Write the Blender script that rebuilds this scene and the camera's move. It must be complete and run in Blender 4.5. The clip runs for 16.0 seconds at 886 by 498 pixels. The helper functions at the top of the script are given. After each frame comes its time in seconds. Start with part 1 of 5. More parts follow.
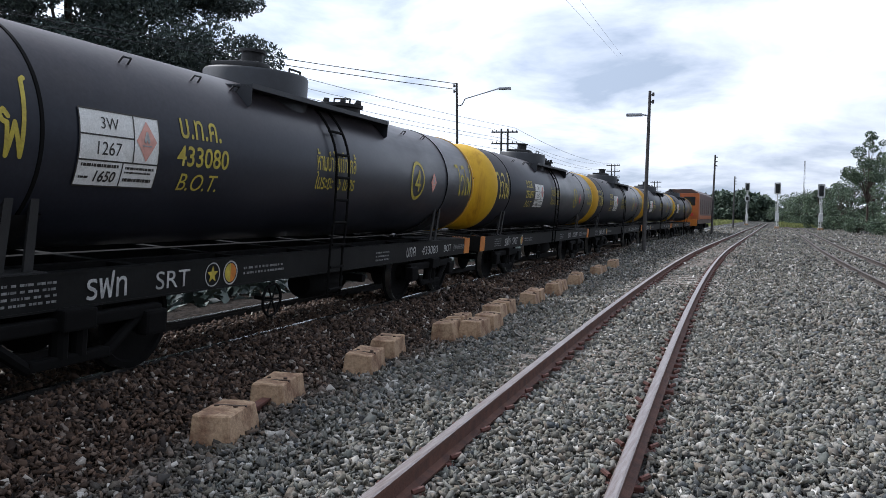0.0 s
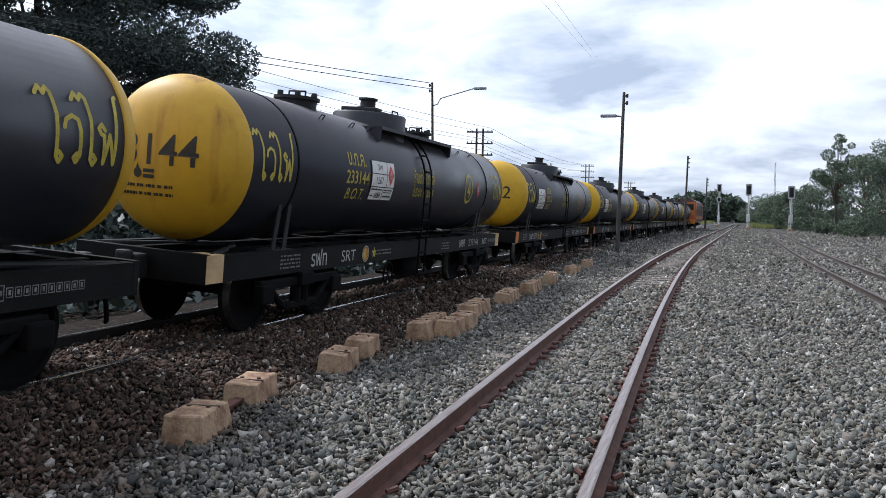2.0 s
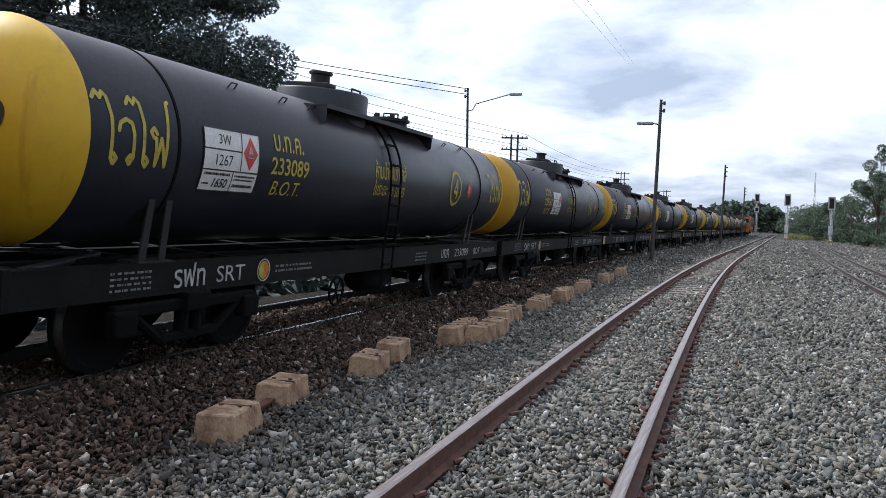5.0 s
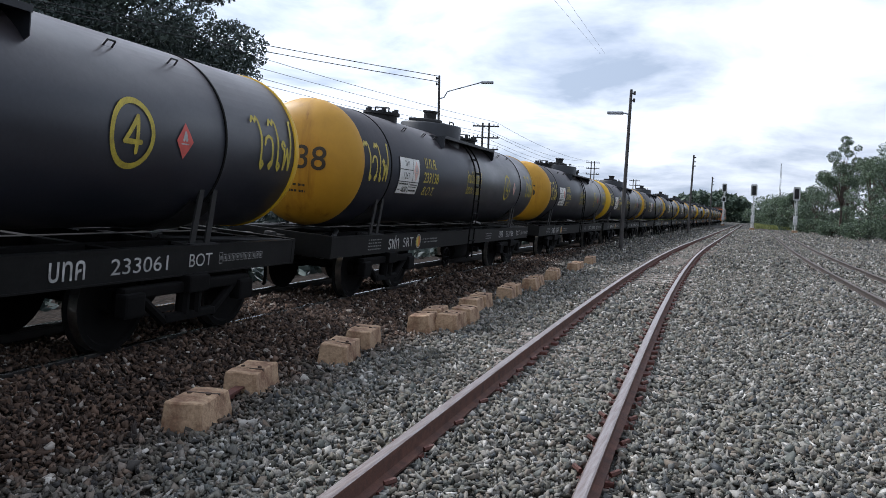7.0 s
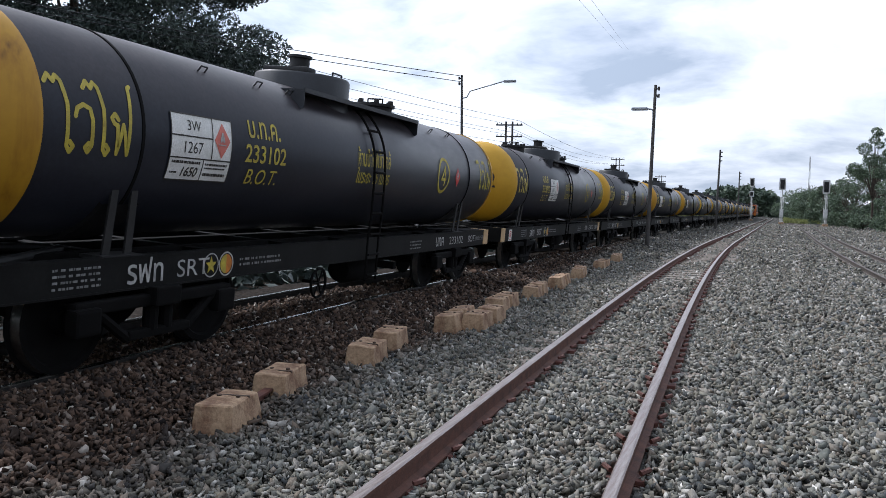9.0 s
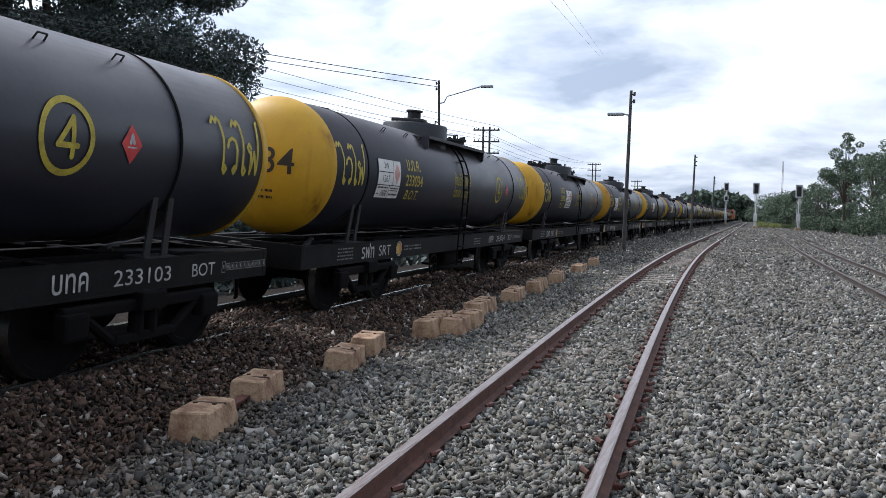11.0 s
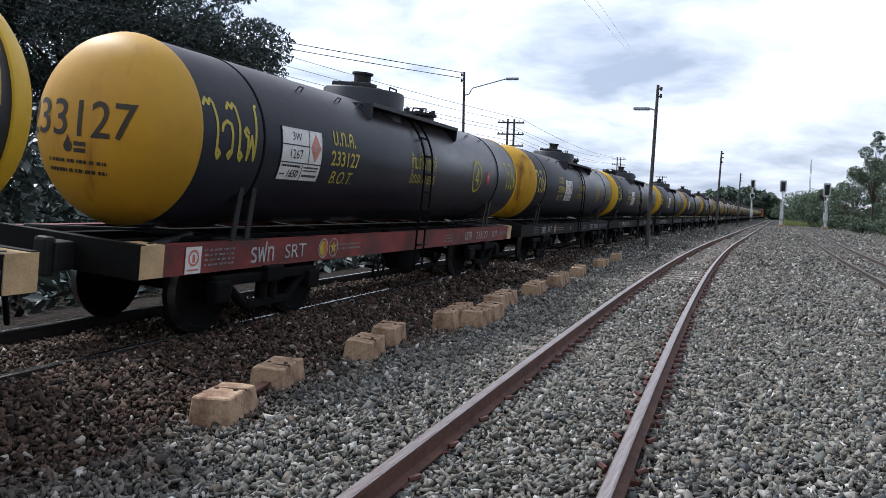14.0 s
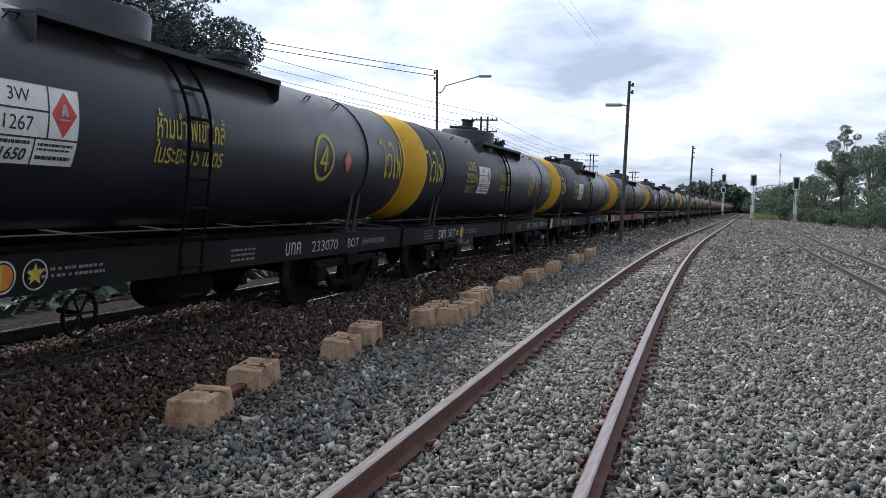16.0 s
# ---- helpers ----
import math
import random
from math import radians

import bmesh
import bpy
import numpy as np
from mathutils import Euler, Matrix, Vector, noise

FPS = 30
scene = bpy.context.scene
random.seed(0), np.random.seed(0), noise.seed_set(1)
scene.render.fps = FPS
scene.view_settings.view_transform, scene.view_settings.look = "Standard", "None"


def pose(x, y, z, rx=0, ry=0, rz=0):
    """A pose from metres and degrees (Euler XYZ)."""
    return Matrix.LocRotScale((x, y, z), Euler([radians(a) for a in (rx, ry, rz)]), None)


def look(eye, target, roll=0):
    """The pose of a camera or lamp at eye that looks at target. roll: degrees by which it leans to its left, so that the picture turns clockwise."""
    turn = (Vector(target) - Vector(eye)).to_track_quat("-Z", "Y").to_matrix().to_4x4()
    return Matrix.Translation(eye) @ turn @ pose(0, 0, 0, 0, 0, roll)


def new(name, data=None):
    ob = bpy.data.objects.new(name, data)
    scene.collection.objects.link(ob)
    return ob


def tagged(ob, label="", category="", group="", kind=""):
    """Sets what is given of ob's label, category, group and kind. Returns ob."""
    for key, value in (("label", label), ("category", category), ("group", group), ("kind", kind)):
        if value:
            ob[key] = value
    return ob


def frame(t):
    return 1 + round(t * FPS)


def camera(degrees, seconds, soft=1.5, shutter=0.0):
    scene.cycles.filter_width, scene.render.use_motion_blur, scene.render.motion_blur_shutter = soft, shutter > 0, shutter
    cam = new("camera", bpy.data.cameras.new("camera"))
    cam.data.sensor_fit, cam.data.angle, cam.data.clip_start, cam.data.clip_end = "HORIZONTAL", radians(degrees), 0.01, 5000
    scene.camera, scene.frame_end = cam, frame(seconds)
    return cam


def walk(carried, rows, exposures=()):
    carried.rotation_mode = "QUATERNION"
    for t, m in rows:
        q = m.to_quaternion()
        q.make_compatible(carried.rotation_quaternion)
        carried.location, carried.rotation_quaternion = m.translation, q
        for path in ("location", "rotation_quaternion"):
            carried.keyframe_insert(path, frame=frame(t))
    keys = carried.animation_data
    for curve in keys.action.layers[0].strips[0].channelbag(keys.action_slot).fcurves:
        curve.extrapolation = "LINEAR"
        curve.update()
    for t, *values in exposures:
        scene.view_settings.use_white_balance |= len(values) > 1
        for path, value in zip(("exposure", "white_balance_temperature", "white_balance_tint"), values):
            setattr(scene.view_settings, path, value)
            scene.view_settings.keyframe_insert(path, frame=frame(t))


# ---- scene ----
EYE = (0.0, 0.0, 1.46)
cam = camera(58.0, 16.0, soft=0.8)


def aim(yaw, pitch, roll):
    """Camera pose at the standing point; roll turns the picture clockwise."""
    return Matrix.Translation(EYE) @ pose(0, 0, 0, 0, 0, yaw) @ pose(0, 0, 0, 90 + pitch) @ pose(0, 0, 0, 0, 0, roll)


TURNS = (
    (0, 22.631, -2.555, 0.678),
    (0.5, 23.092, -2.514, 1.091),
    (1, 22.627, -2.530, 1.351),
    (1.5, 21.962, -2.379, 1.389),
    (2, 20.836, -2.565, 0.961),
    (2.5, 19.965, -2.724, 1.328),
    (3, 21.471, -2.331, 1.212),
    (3.5, 23.045, -2.321, 1.599),
    (6, 23.070, -2.245, 2.055),
    (6.5, 22.308, -2.487, 1.929),
    (7, 21.052, -3.043, 2.269),
    (7.5, 20.948, -3.121, 1.560),
    (8, 21.195, -2.738, 1.747),
    (8.5, 22.122, -3.503, 2.065),
    (9, 22.866, -3.099, 1.236),
    (11.5, 20.753, -2.768, 1.490),
    (12, 20.379, -3.390, 1.771),
    (12.5, 21.342, -3.109, 2.066),
    (13, 23.144, -3.295, 1.428),
    (13.5, 23.135, -3.153, 1.803),
    (14, 22.828, -3.341, 2.201),
    (14.5, 22.709, -3.163, 2.077),
    (15, 21.896, -3.672, 2.500),
    (15.5, 21.234, -3.638, 1.611),
    (16, 21.052, -3.433, 1.473),
)
walk(cam, [(t, aim(a, b, c)) for t, a, b, c in TURNS], ((0.0, 0.06, 6050, 12), (16.0, 0.06, 6050, 12)))

# ---- light ----
world = bpy.data.worlds.new("sky")
scene.world = world
world.use_nodes = True
SUN_EL, SUN_AZ = radians(47), radians(-78)
SUN_DIR = (math.cos(SUN_EL) * math.sin(SUN_AZ), math.cos(SUN_EL) * math.cos(SUN_AZ), math.sin(SUN_EL))


def build_sky():
    nt = world.node_tree
    N, L = nt.nodes, nt.links
    N.clear()
    out = N.new("ShaderNodeOutputWorld")
    bg = N.new("ShaderNodeBackground")
    sky = N.new("ShaderNodeTexSky")
    sky.sky_type = "NISHITA"
    sky.sun_disc = False
    sky.sun_elevation, sky.sun_rotation = SUN_EL, SUN_AZ
    gain = N.new("ShaderNodeVectorMath")
    gain.operation = "SCALE"
    gain.inputs["Scale"].default_value = 0.10
    L.new(sky.outputs[0], gain.inputs[0])
    co = N.new("ShaderNodeTexCoord")
    # cloud deck: the view direction is flattened onto a layer overhead
    sep = N.new("ShaderNodeSeparateXYZ")
    L.new(co.outputs["Generated"], sep.inputs[0])
    lift = N.new("ShaderNodeMath")
    lift.operation = "ADD"
    lift.inputs[1].default_value = 0.22
    L.new(sep.outputs["Z"], lift.inputs[0])
    low = N.new("ShaderNodeMath")
    low.operation = "MAXIMUM"
    low.inputs[1].default_value = 0.1
    L.new(lift.outputs[0], low.inputs[0])
    deck = N.new("ShaderNodeVectorMath")
    deck.operation = "DIVIDE"
    L.new(co.outputs["Generated"], deck.inputs[0])
    L.new(low.outputs[0], deck.inputs[1])
    n1 = N.new("ShaderNodeTexNoise")
    n1.inputs["Scale"].default_value, n1.inputs["Detail"].default_value, n1.inputs["Roughness"].default_value = 1.7, 7, 0.55
    n1.inputs["Distortion"].default_value = 0.25
    move = N.new("ShaderNodeVectorMath")
    move.operation = "ADD"
    move.inputs[1].default_value = (3.2, 1.4, 0.0)
    L.new(deck.outputs[0], move.inputs[0])
    L.new(move.outputs[0], n1.inputs["Vector"])
    ramp = N.new("ShaderNodeValToRGB")
    e = ramp.color_ramp.elements
    e[0].position, e[0].color = 0.36, (0.50, 0.58, 0.70, 1)
    e[1].position, e[1].color = 0.62, (1.22, 1.28, 1.36, 1)
    mid = ramp.color_ramp.elements.new(0.47)
    mid.color = (0.82, 0.88, 0.98, 1)
    L.new(n1.outputs["Fac"], ramp.inputs[0])
    mix = N.new("ShaderNodeMix")
    mix.data_type = "RGBA"
    mix.inputs["Factor"].default_value = 0.9
    L.new(gain.outputs[0], mix.inputs["A"])
    L.new(ramp.outputs[0], mix.inputs["B"])
    # the veiled sun brightens the clouds on its side of the sky
    dot = N.new("ShaderNodeVectorMath")
    dot.operation = "DOT_PRODUCT"
    dot.inputs[1].default_value = SUN_DIR
    L.new(co.outputs["Generated"], dot.inputs[0])
    glow = N.new("ShaderNodeMapRange")
    glow.inputs["From Min"].default_value, glow.inputs["From Max"].default_value = -0.9, 0.85
    glow.inputs["To Min"].default_value, glow.inputs["To Max"].default_value = 0.31, 1.34
    L.new(dot.outputs["Value"], glow.inputs["Value"])
    lit = N.new("ShaderNodeVectorMath")
    lit.operation = "SCALE"
    L.new(mix.outputs["Result"], lit.inputs[0])
    L.new(glow.outputs[0], lit.inputs["Scale"])
    L.new(lit.outputs[0], bg.inputs["Color"])
    bg.inputs["Strength"].default_value = 1.0
    L.new(bg.outputs[0], out.inputs[0])


build_sky()
sun = new("sun", bpy.data.lights.new("sun", "SUN"))
sun.data.energy, sun.data.angle, sun.data.color = 3.3, radians(7), (1.0, 0.97, 0.93)
sun.matrix_world = look(Vector(SUN_DIR) * 60, (0, 0, 0))


# ---- materials ----
def nodes_of(name):
    m = bpy.data.materials.new(name)
    m.use_nodes = True
    nt = m.node_tree
    return m, nt, nt.nodes["Principled BSDF"]


def ramp_node(nt, fac, stops):
    r = nt.nodes.new("ShaderNodeValToRGB")
    els = r.color_ramp.elements
    while len(els) < len(stops):
        els.new(0.5)
    for el, (p, c) in zip(els, stops):
        el.position, el.color = p, (*c, 1)
    nt.links.new(fac, r.inputs[0])
    return r.outputs[0]


def noise_node(nt, scale, detail=5, rough=0.6, coord="Object", stretch=None, dist=0.0, own=False):
    co = nt.nodes.new("ShaderNodeTexCoord")
    src = co.outputs[coord]
    if own:
        info = nt.nodes.new("ShaderNodeObjectInfo")
        far = nt.nodes.new("ShaderNodeMath")
        far.operation = "MULTIPLY"
        far.inputs[1].default_value = 40.0
        nt.links.new(info.outputs["Random"], far.inputs[0])
        add = nt.nodes.new("ShaderNodeVectorMath")
        add.operation = "ADD"
        nt.links.new(src, add.inputs[0])
        nt.links.new(far.outputs[0], add.inputs[1])
        src = add.outputs[0]
    if stretch:
        mp = nt.nodes.new("ShaderNodeMapping")
        mp.inputs["Scale"].default_value = stretch
        nt.links.new(src, mp.inputs[0])
        src = mp.outputs[0]
    n = nt.nodes.new("ShaderNodeTexNoise")
    n.inputs["Scale"].default_value, n.inputs["Detail"].default_value = scale, detail
    n.inputs["Roughness"].default_value, n.inputs["Distortion"].default_value = rough, dist
    nt.links.new(src, n.inputs["Vector"])
    return n.outputs["Fac"]


def blend(nt, fac, a, b, mode="MIX"):
    m = nt.nodes.new("ShaderNodeMix")
    m.data_type, m.blend_type = "RGBA", mode
    for key, val in (("Factor", fac), ("A", a), ("B", b)):
        if isinstance(val, (int, float)):
            m.inputs[key].default_value = val
        elif isinstance(val, tuple):
            m.inputs[key].default_value = (*val, 1)
        else:
            nt.links.new(val, m.inputs[key])
    return m.outputs["Result"]


def bump(nt, b, height, strength=0.4, dist=0.01):
    n = nt.nodes.new("ShaderNodeBump")
    n.inputs["Strength"].default_value, n.inputs["Distance"].default_value = strength, dist
    nt.links.new(height, n.inputs["Height"])
    nt.links.new(n.outputs[0], b.inputs["Normal"])


def surface(name, base, dark, scale=6.0, fine=60.0, rough=0.6, metal=0.0, spread=0.25, bumpy=0.25, bump_dist=0.004, stretch=None, lo=0.35, hi=0.68):
    """Two colours blended by broad and fine noise, with fine relief."""
    m, nt, b = nodes_of(name)
    n1 = noise_node(nt, scale, 6, 0.62, stretch=stretch)
    n2 = noise_node(nt, fine, 4, 0.6)
    col = ramp_node(nt, n1, [(lo, dark), (hi, base)])
    tint = ramp_node(nt, n2, [(0.3, (1 - spread,) * 3), (0.7, (1.0,) * 3)])
    nt.links.new(blend(nt, 1.0, col, tint, "MULTIPLY"), b.inputs["Base Color"])
    b.inputs["Roughness"].default_value, b.inputs["Metallic"].default_value = rough, metal
    if bumpy:
        bump(nt, b, n2, bumpy, bump_dist)
    return m


def gravel_ground():
    m, nt, b = nodes_of("gravel_bed")
    co = nt.nodes.new("ShaderNodeTexCoord")
    v = nt.nodes.new("ShaderNodeTexVoronoi")
    v.inputs["Scale"].default_value = 17
    nt.links.new(co.outputs["Object"], v.inputs["Vector"])
    hue = nt.nodes.new("ShaderNodeSeparateColor")
    nt.links.new(v.outputs["Color"], hue.inputs[0])
    # dark bed and darker stone rims: shade of the gaps painted into the colour
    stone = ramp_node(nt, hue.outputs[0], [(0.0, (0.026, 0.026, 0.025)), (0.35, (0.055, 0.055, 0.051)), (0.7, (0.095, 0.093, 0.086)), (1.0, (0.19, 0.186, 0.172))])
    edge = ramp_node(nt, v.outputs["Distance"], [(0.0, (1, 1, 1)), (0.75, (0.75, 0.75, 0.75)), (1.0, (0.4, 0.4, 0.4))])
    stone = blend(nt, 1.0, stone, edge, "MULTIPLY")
    broad = noise_node(nt, 0.35, 5, 0.6)
    stone = blend(nt, 1.0, stone, ramp_node(nt, broad, [(0.3, (0.86, 0.85, 0.83)), (0.7, (1.06, 1.04, 1.0))]), "MULTIPLY")
    # brown soil beside the main line, past the sleeper blocks, with the train's shade painted in
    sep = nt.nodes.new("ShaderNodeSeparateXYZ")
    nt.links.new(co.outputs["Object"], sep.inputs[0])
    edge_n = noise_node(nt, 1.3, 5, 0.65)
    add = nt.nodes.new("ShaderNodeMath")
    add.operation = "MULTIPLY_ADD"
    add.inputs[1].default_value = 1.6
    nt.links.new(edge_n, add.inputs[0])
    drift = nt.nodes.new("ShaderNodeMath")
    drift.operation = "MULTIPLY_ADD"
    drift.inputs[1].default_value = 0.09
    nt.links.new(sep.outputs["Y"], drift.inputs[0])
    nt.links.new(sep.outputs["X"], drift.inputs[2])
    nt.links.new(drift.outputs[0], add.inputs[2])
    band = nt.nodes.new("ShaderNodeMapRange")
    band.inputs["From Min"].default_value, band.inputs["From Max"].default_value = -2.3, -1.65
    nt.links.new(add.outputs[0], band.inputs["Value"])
    shaded_soil = ramp_node(nt, hue.outputs[1], [(0.0, (0.012, 0.010, 0.008)), (0.6, (0.024, 0.018, 0.014)), (1.0, (0.042, 0.032, 0.025))])
    col = blend(nt, band.outputs[0], shaded_soil, stone)
    nt.links.new(col, b.inputs["Base Color"])
    b.inputs["Roughness"].default_value = 0.95
    b.inputs["Specular IOR Level"].default_value = 0.08
    inv = nt.nodes.new("ShaderNodeMath")
    inv.operation = "SUBTRACT"
    inv.inputs[0].default_value = 1.0
    nt.links.new(v.outputs["Distance"], inv.inputs[1])
    bump(nt, b, inv.outputs[0], 0.9, 0.04)
    return m


def stone_material():
    """Loose ballast: every stone its own grey, brown with painted-in train shade towards the main line."""
    m, nt, b = nodes_of("ballast_stone")
    g = nt.nodes.new("ShaderNodeNewGeometry")
    stone = ramp_node(nt, g.outputs["Random Per Island"], [(0.0, (0.032, 0.032, 0.032)), (0.14, (0.185, 0.172, 0.138)), (0.28, (0.075, 0.083, 0.09)), (0.42, (0.24, 0.225, 0.185)), (0.56, (0.108, 0.118, 0.108)), (0.70, (0.28, 0.27, 0.245)), (0.82, (0.165, 0.135, 0.105)), (0.93, (0.33, 0.32, 0.295)), (0.985, (0.46, 0.445, 0.41)), (1.0, (0.66, 0.64, 0.60))])
    sep = nt.nodes.new("ShaderNodeSeparateXYZ")
    co = nt.nodes.new("ShaderNodeTexCoord")
    nt.links.new(co.outputs["Object"], sep.inputs[0])
    mot = noise_node(nt, 38, 4, 0.65)
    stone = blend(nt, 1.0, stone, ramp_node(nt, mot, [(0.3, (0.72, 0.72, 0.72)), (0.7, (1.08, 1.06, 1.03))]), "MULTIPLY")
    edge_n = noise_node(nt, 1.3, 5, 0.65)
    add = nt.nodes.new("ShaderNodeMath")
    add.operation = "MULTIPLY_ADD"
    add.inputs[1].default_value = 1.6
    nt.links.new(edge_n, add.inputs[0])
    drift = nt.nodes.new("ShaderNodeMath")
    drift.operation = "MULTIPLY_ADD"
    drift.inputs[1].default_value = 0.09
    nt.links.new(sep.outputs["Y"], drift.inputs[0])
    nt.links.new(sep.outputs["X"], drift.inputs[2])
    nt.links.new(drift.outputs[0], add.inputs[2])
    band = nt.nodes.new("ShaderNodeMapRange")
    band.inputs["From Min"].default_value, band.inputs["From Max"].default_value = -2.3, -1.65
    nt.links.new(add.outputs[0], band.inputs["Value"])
    # brown stones, darkened so the train's shade sits in their colour
    shaded_soil = ramp_node(nt, g.outputs["Random Per Island"], [(0.0, (0.009, 0.006, 0.005)), (0.5, (0.055, 0.034, 0.023)), (0.82, (0.12, 0.074, 0.05)), (0.95, (0.13, 0.10, 0.08)), (1.0, (0.46, 0.42, 0.37))])
    nt.links.new(blend(nt, band.outputs[0], shaded_soil, stone), b.inputs["Base Color"])
    b.inputs["Roughness"].default_value = 0.85
    b.inputs["Specular IOR Level"].default_value = 0.3
    bump(nt, b, mot, 0.35, 0.006)
    return m


def tank_black():
    """Matt black paint, lightened on the crown by brown dust and painted-in sky sheen."""
    m, nt, b = nodes_of("tank_black_paint")
    n1 = noise_node(nt, 1.1, 6, 0.62, stretch=(1, 0.6, 1.6), own=True)
    n2 = noise_node(nt, 26, 5, 0.65)
    col = ramp_node(nt, n1, [(0.32, (0.0155, 0.0178, 0.026)), (0.55, (0.0225, 0.0252, 0.035)), (0.75, (0.032, 0.0345, 0.043))])
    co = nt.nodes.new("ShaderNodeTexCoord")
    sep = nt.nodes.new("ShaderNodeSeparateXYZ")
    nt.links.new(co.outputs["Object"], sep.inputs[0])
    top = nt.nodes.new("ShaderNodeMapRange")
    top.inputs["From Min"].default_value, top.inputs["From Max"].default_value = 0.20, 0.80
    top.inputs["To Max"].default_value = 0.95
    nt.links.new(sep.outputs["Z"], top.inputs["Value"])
    dust_sheen = nt.nodes.new("ShaderNodeMath")
    dust_sheen.operation = "MULTIPLY"
    nt.links.new(top.outputs[0], dust_sheen.inputs[0])
    nt.links.new(noise_node(nt, 2.4, 6, 0.7), dust_sheen.inputs[1])
    col = blend(nt, dust_sheen.outputs[0], col, (0.105, 0.082, 0.076))
    nt.links.new(blend(nt, 1.0, col, ramp_node(nt, n2, [(0.3, (0.8,) * 3), (0.7, (1.1,) * 3)]), "MULTIPLY"), b.inputs["Base Color"])
    rr = ramp_node(nt, n1, [(0.3, (0.30,) * 3), (0.7, (0.46,) * 3)])
    nt.links.new(rr, b.inputs["Roughness"])
    b.inputs["Specular IOR Level"].default_value = 0.36
    bump(nt, b, n1, 0.12, 0.02)
    return m


def tank_yellow():
    """Yellow paint with dark oil runs from the top."""
    m, nt, b = nodes_of("tank_yellow_paint")
    run = noise_node(nt, 1.5, 5, 0.6, stretch=(2.0, 2.0, 0.14), own=True)
    n2 = noise_node(nt, 5, 6, 0.7, own=True)
    info = nt.nodes.new("ShaderNodeObjectInfo")
    mr = nt.nodes.new("ShaderNodeMapRange")
    mr.inputs["To Min"].default_value, mr.inputs["To Max"].default_value = 0.15, 1.0
    nt.links.new(info.outputs["Random"], mr.inputs["Value"])
    fresh, old = (0.70, 0.43, 0.010), (0.44, 0.225, 0.012)
    base = blend(nt, mr.outputs[0], fresh, old)
    stain = ramp_node(nt, run, [(0.25, (0.22, 0.15, 0.10)), (0.35, (0.82, 0.76, 0.66)), (0.43, (1, 1, 1))])
    col = blend(nt, 1.0, base, stain, "MULTIPLY")
    col = blend(nt, 1.0, col, ramp_node(nt, n2, [(0.25, (0.86, 0.84, 0.8)), (0.6, (1, 1, 1))]), "MULTIPLY")
    nt.links.new(col, b.inputs["Base Color"])
    b.inputs["Roughness"].default_value = 0.55
    bump(nt, b, n2, 0.08, 0.004)
    return m


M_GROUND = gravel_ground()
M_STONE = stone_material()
M_TANK = tank_black()
M_YELLOW = tank_yellow()
M_SILL = surface("sill_grey_black", (0.012, 0.0125, 0.012), (0.006, 0.006, 0.006), 2.5, 40, 0.62, bumpy=0.2)
M_SILL_RED = surface("sill_oxide_red", (0.30, 0.045, 0.035), (0.09, 0.025, 0.022), 2.2, 40, 0.6)
# grime taken to near black, so shade under the wagons is in the colour
M_UNDER = surface("grime_and_shade_black", (0.0055, 0.005, 0.0048), (0.0025, 0.0025, 0.0025), 4, 50, 0.9)
M_DOME = surface("dome_blue_black", (0.024, 0.027, 0.034), (0.013, 0.015, 0.019), 3, 40, 0.5)
M_LEG = surface("dusty_saddle_steel", (0.026, 0.025, 0.025), (0.012, 0.012, 0.012), 5, 60, 0.7)
M_STEEL_DARK = surface("dark_steel", (0.022, 0.022, 0.023), (0.009, 0.009, 0.009), 5, 60, 0.6, metal=0.2)
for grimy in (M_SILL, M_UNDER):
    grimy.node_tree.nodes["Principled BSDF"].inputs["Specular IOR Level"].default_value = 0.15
M_TREAD = surface("polished_tread", (0.5, 0.49, 0.47), (0.3, 0.29, 0.28), 8, 80, 0.3, metal=1.0)
M_PAINT_Y = surface("lettering_yellow", (0.62, 0.50, 0.05), (0.40, 0.31, 0.04), 9, 70, 0.55, bumpy=0)
M_PAINT_W = surface("lettering_white", (0.62, 0.62, 0.6), (0.32, 0.32, 0.31), 9, 70, 0.6, bumpy=0)
M_PAINT_K = surface("lettering_black", (0.02, 0.018, 0.016), (0.035, 0.028, 0.02), 9, 70, 0.6, bumpy=0)
def faded_red():
    """Red sign print, bleached to pink on some wagons."""
    m, nt, b = nodes_of("marking_red")
    info = nt.nodes.new("ShaderNodeObjectInfo")
    col = ramp_node(nt, info.outputs["Random"], [(0.0, (0.58, 0.045, 0.04)), (0.4, (0.60, 0.06, 0.05)), (0.7, (0.66, 0.22, 0.16)), (1.0, (0.74, 0.50, 0.42))])
    nt.links.new(blend(nt, 1.0, col, ramp_node(nt, noise_node(nt, 9, 5, 0.6), [(0.3, (0.75,) * 3), (0.6, (1.0,) * 3)]), "MULTIPLY"), b.inputs["Base Color"])
    b.inputs["Roughness"].default_value = 0.5
    return m


M_PAINT_R = faded_red()
M_PAINT_O = surface("marking_orange", (0.72, 0.24, 0.02), (0.5, 0.16, 0.02), 5, 60, 0.55, bumpy=0)
M_PLACARD = surface("placard_white", (0.88, 0.88, 0.85), (0.76, 0.75, 0.70), 5, 70, 0.45, bumpy=0)
M_RAIL = surface("rail_rust_brown", (0.17, 0.075, 0.05), (0.085, 0.04, 0.03), 9, 90, 0.8, bumpy=0.4)
# main-line rail sides: the shade under the train is put into this near-black
M_RAIL_SHADED = surface("rail_shaded_black", (0.022, 0.018, 0.016), (0.010, 0.009, 0.008), 9, 90, 0.7)
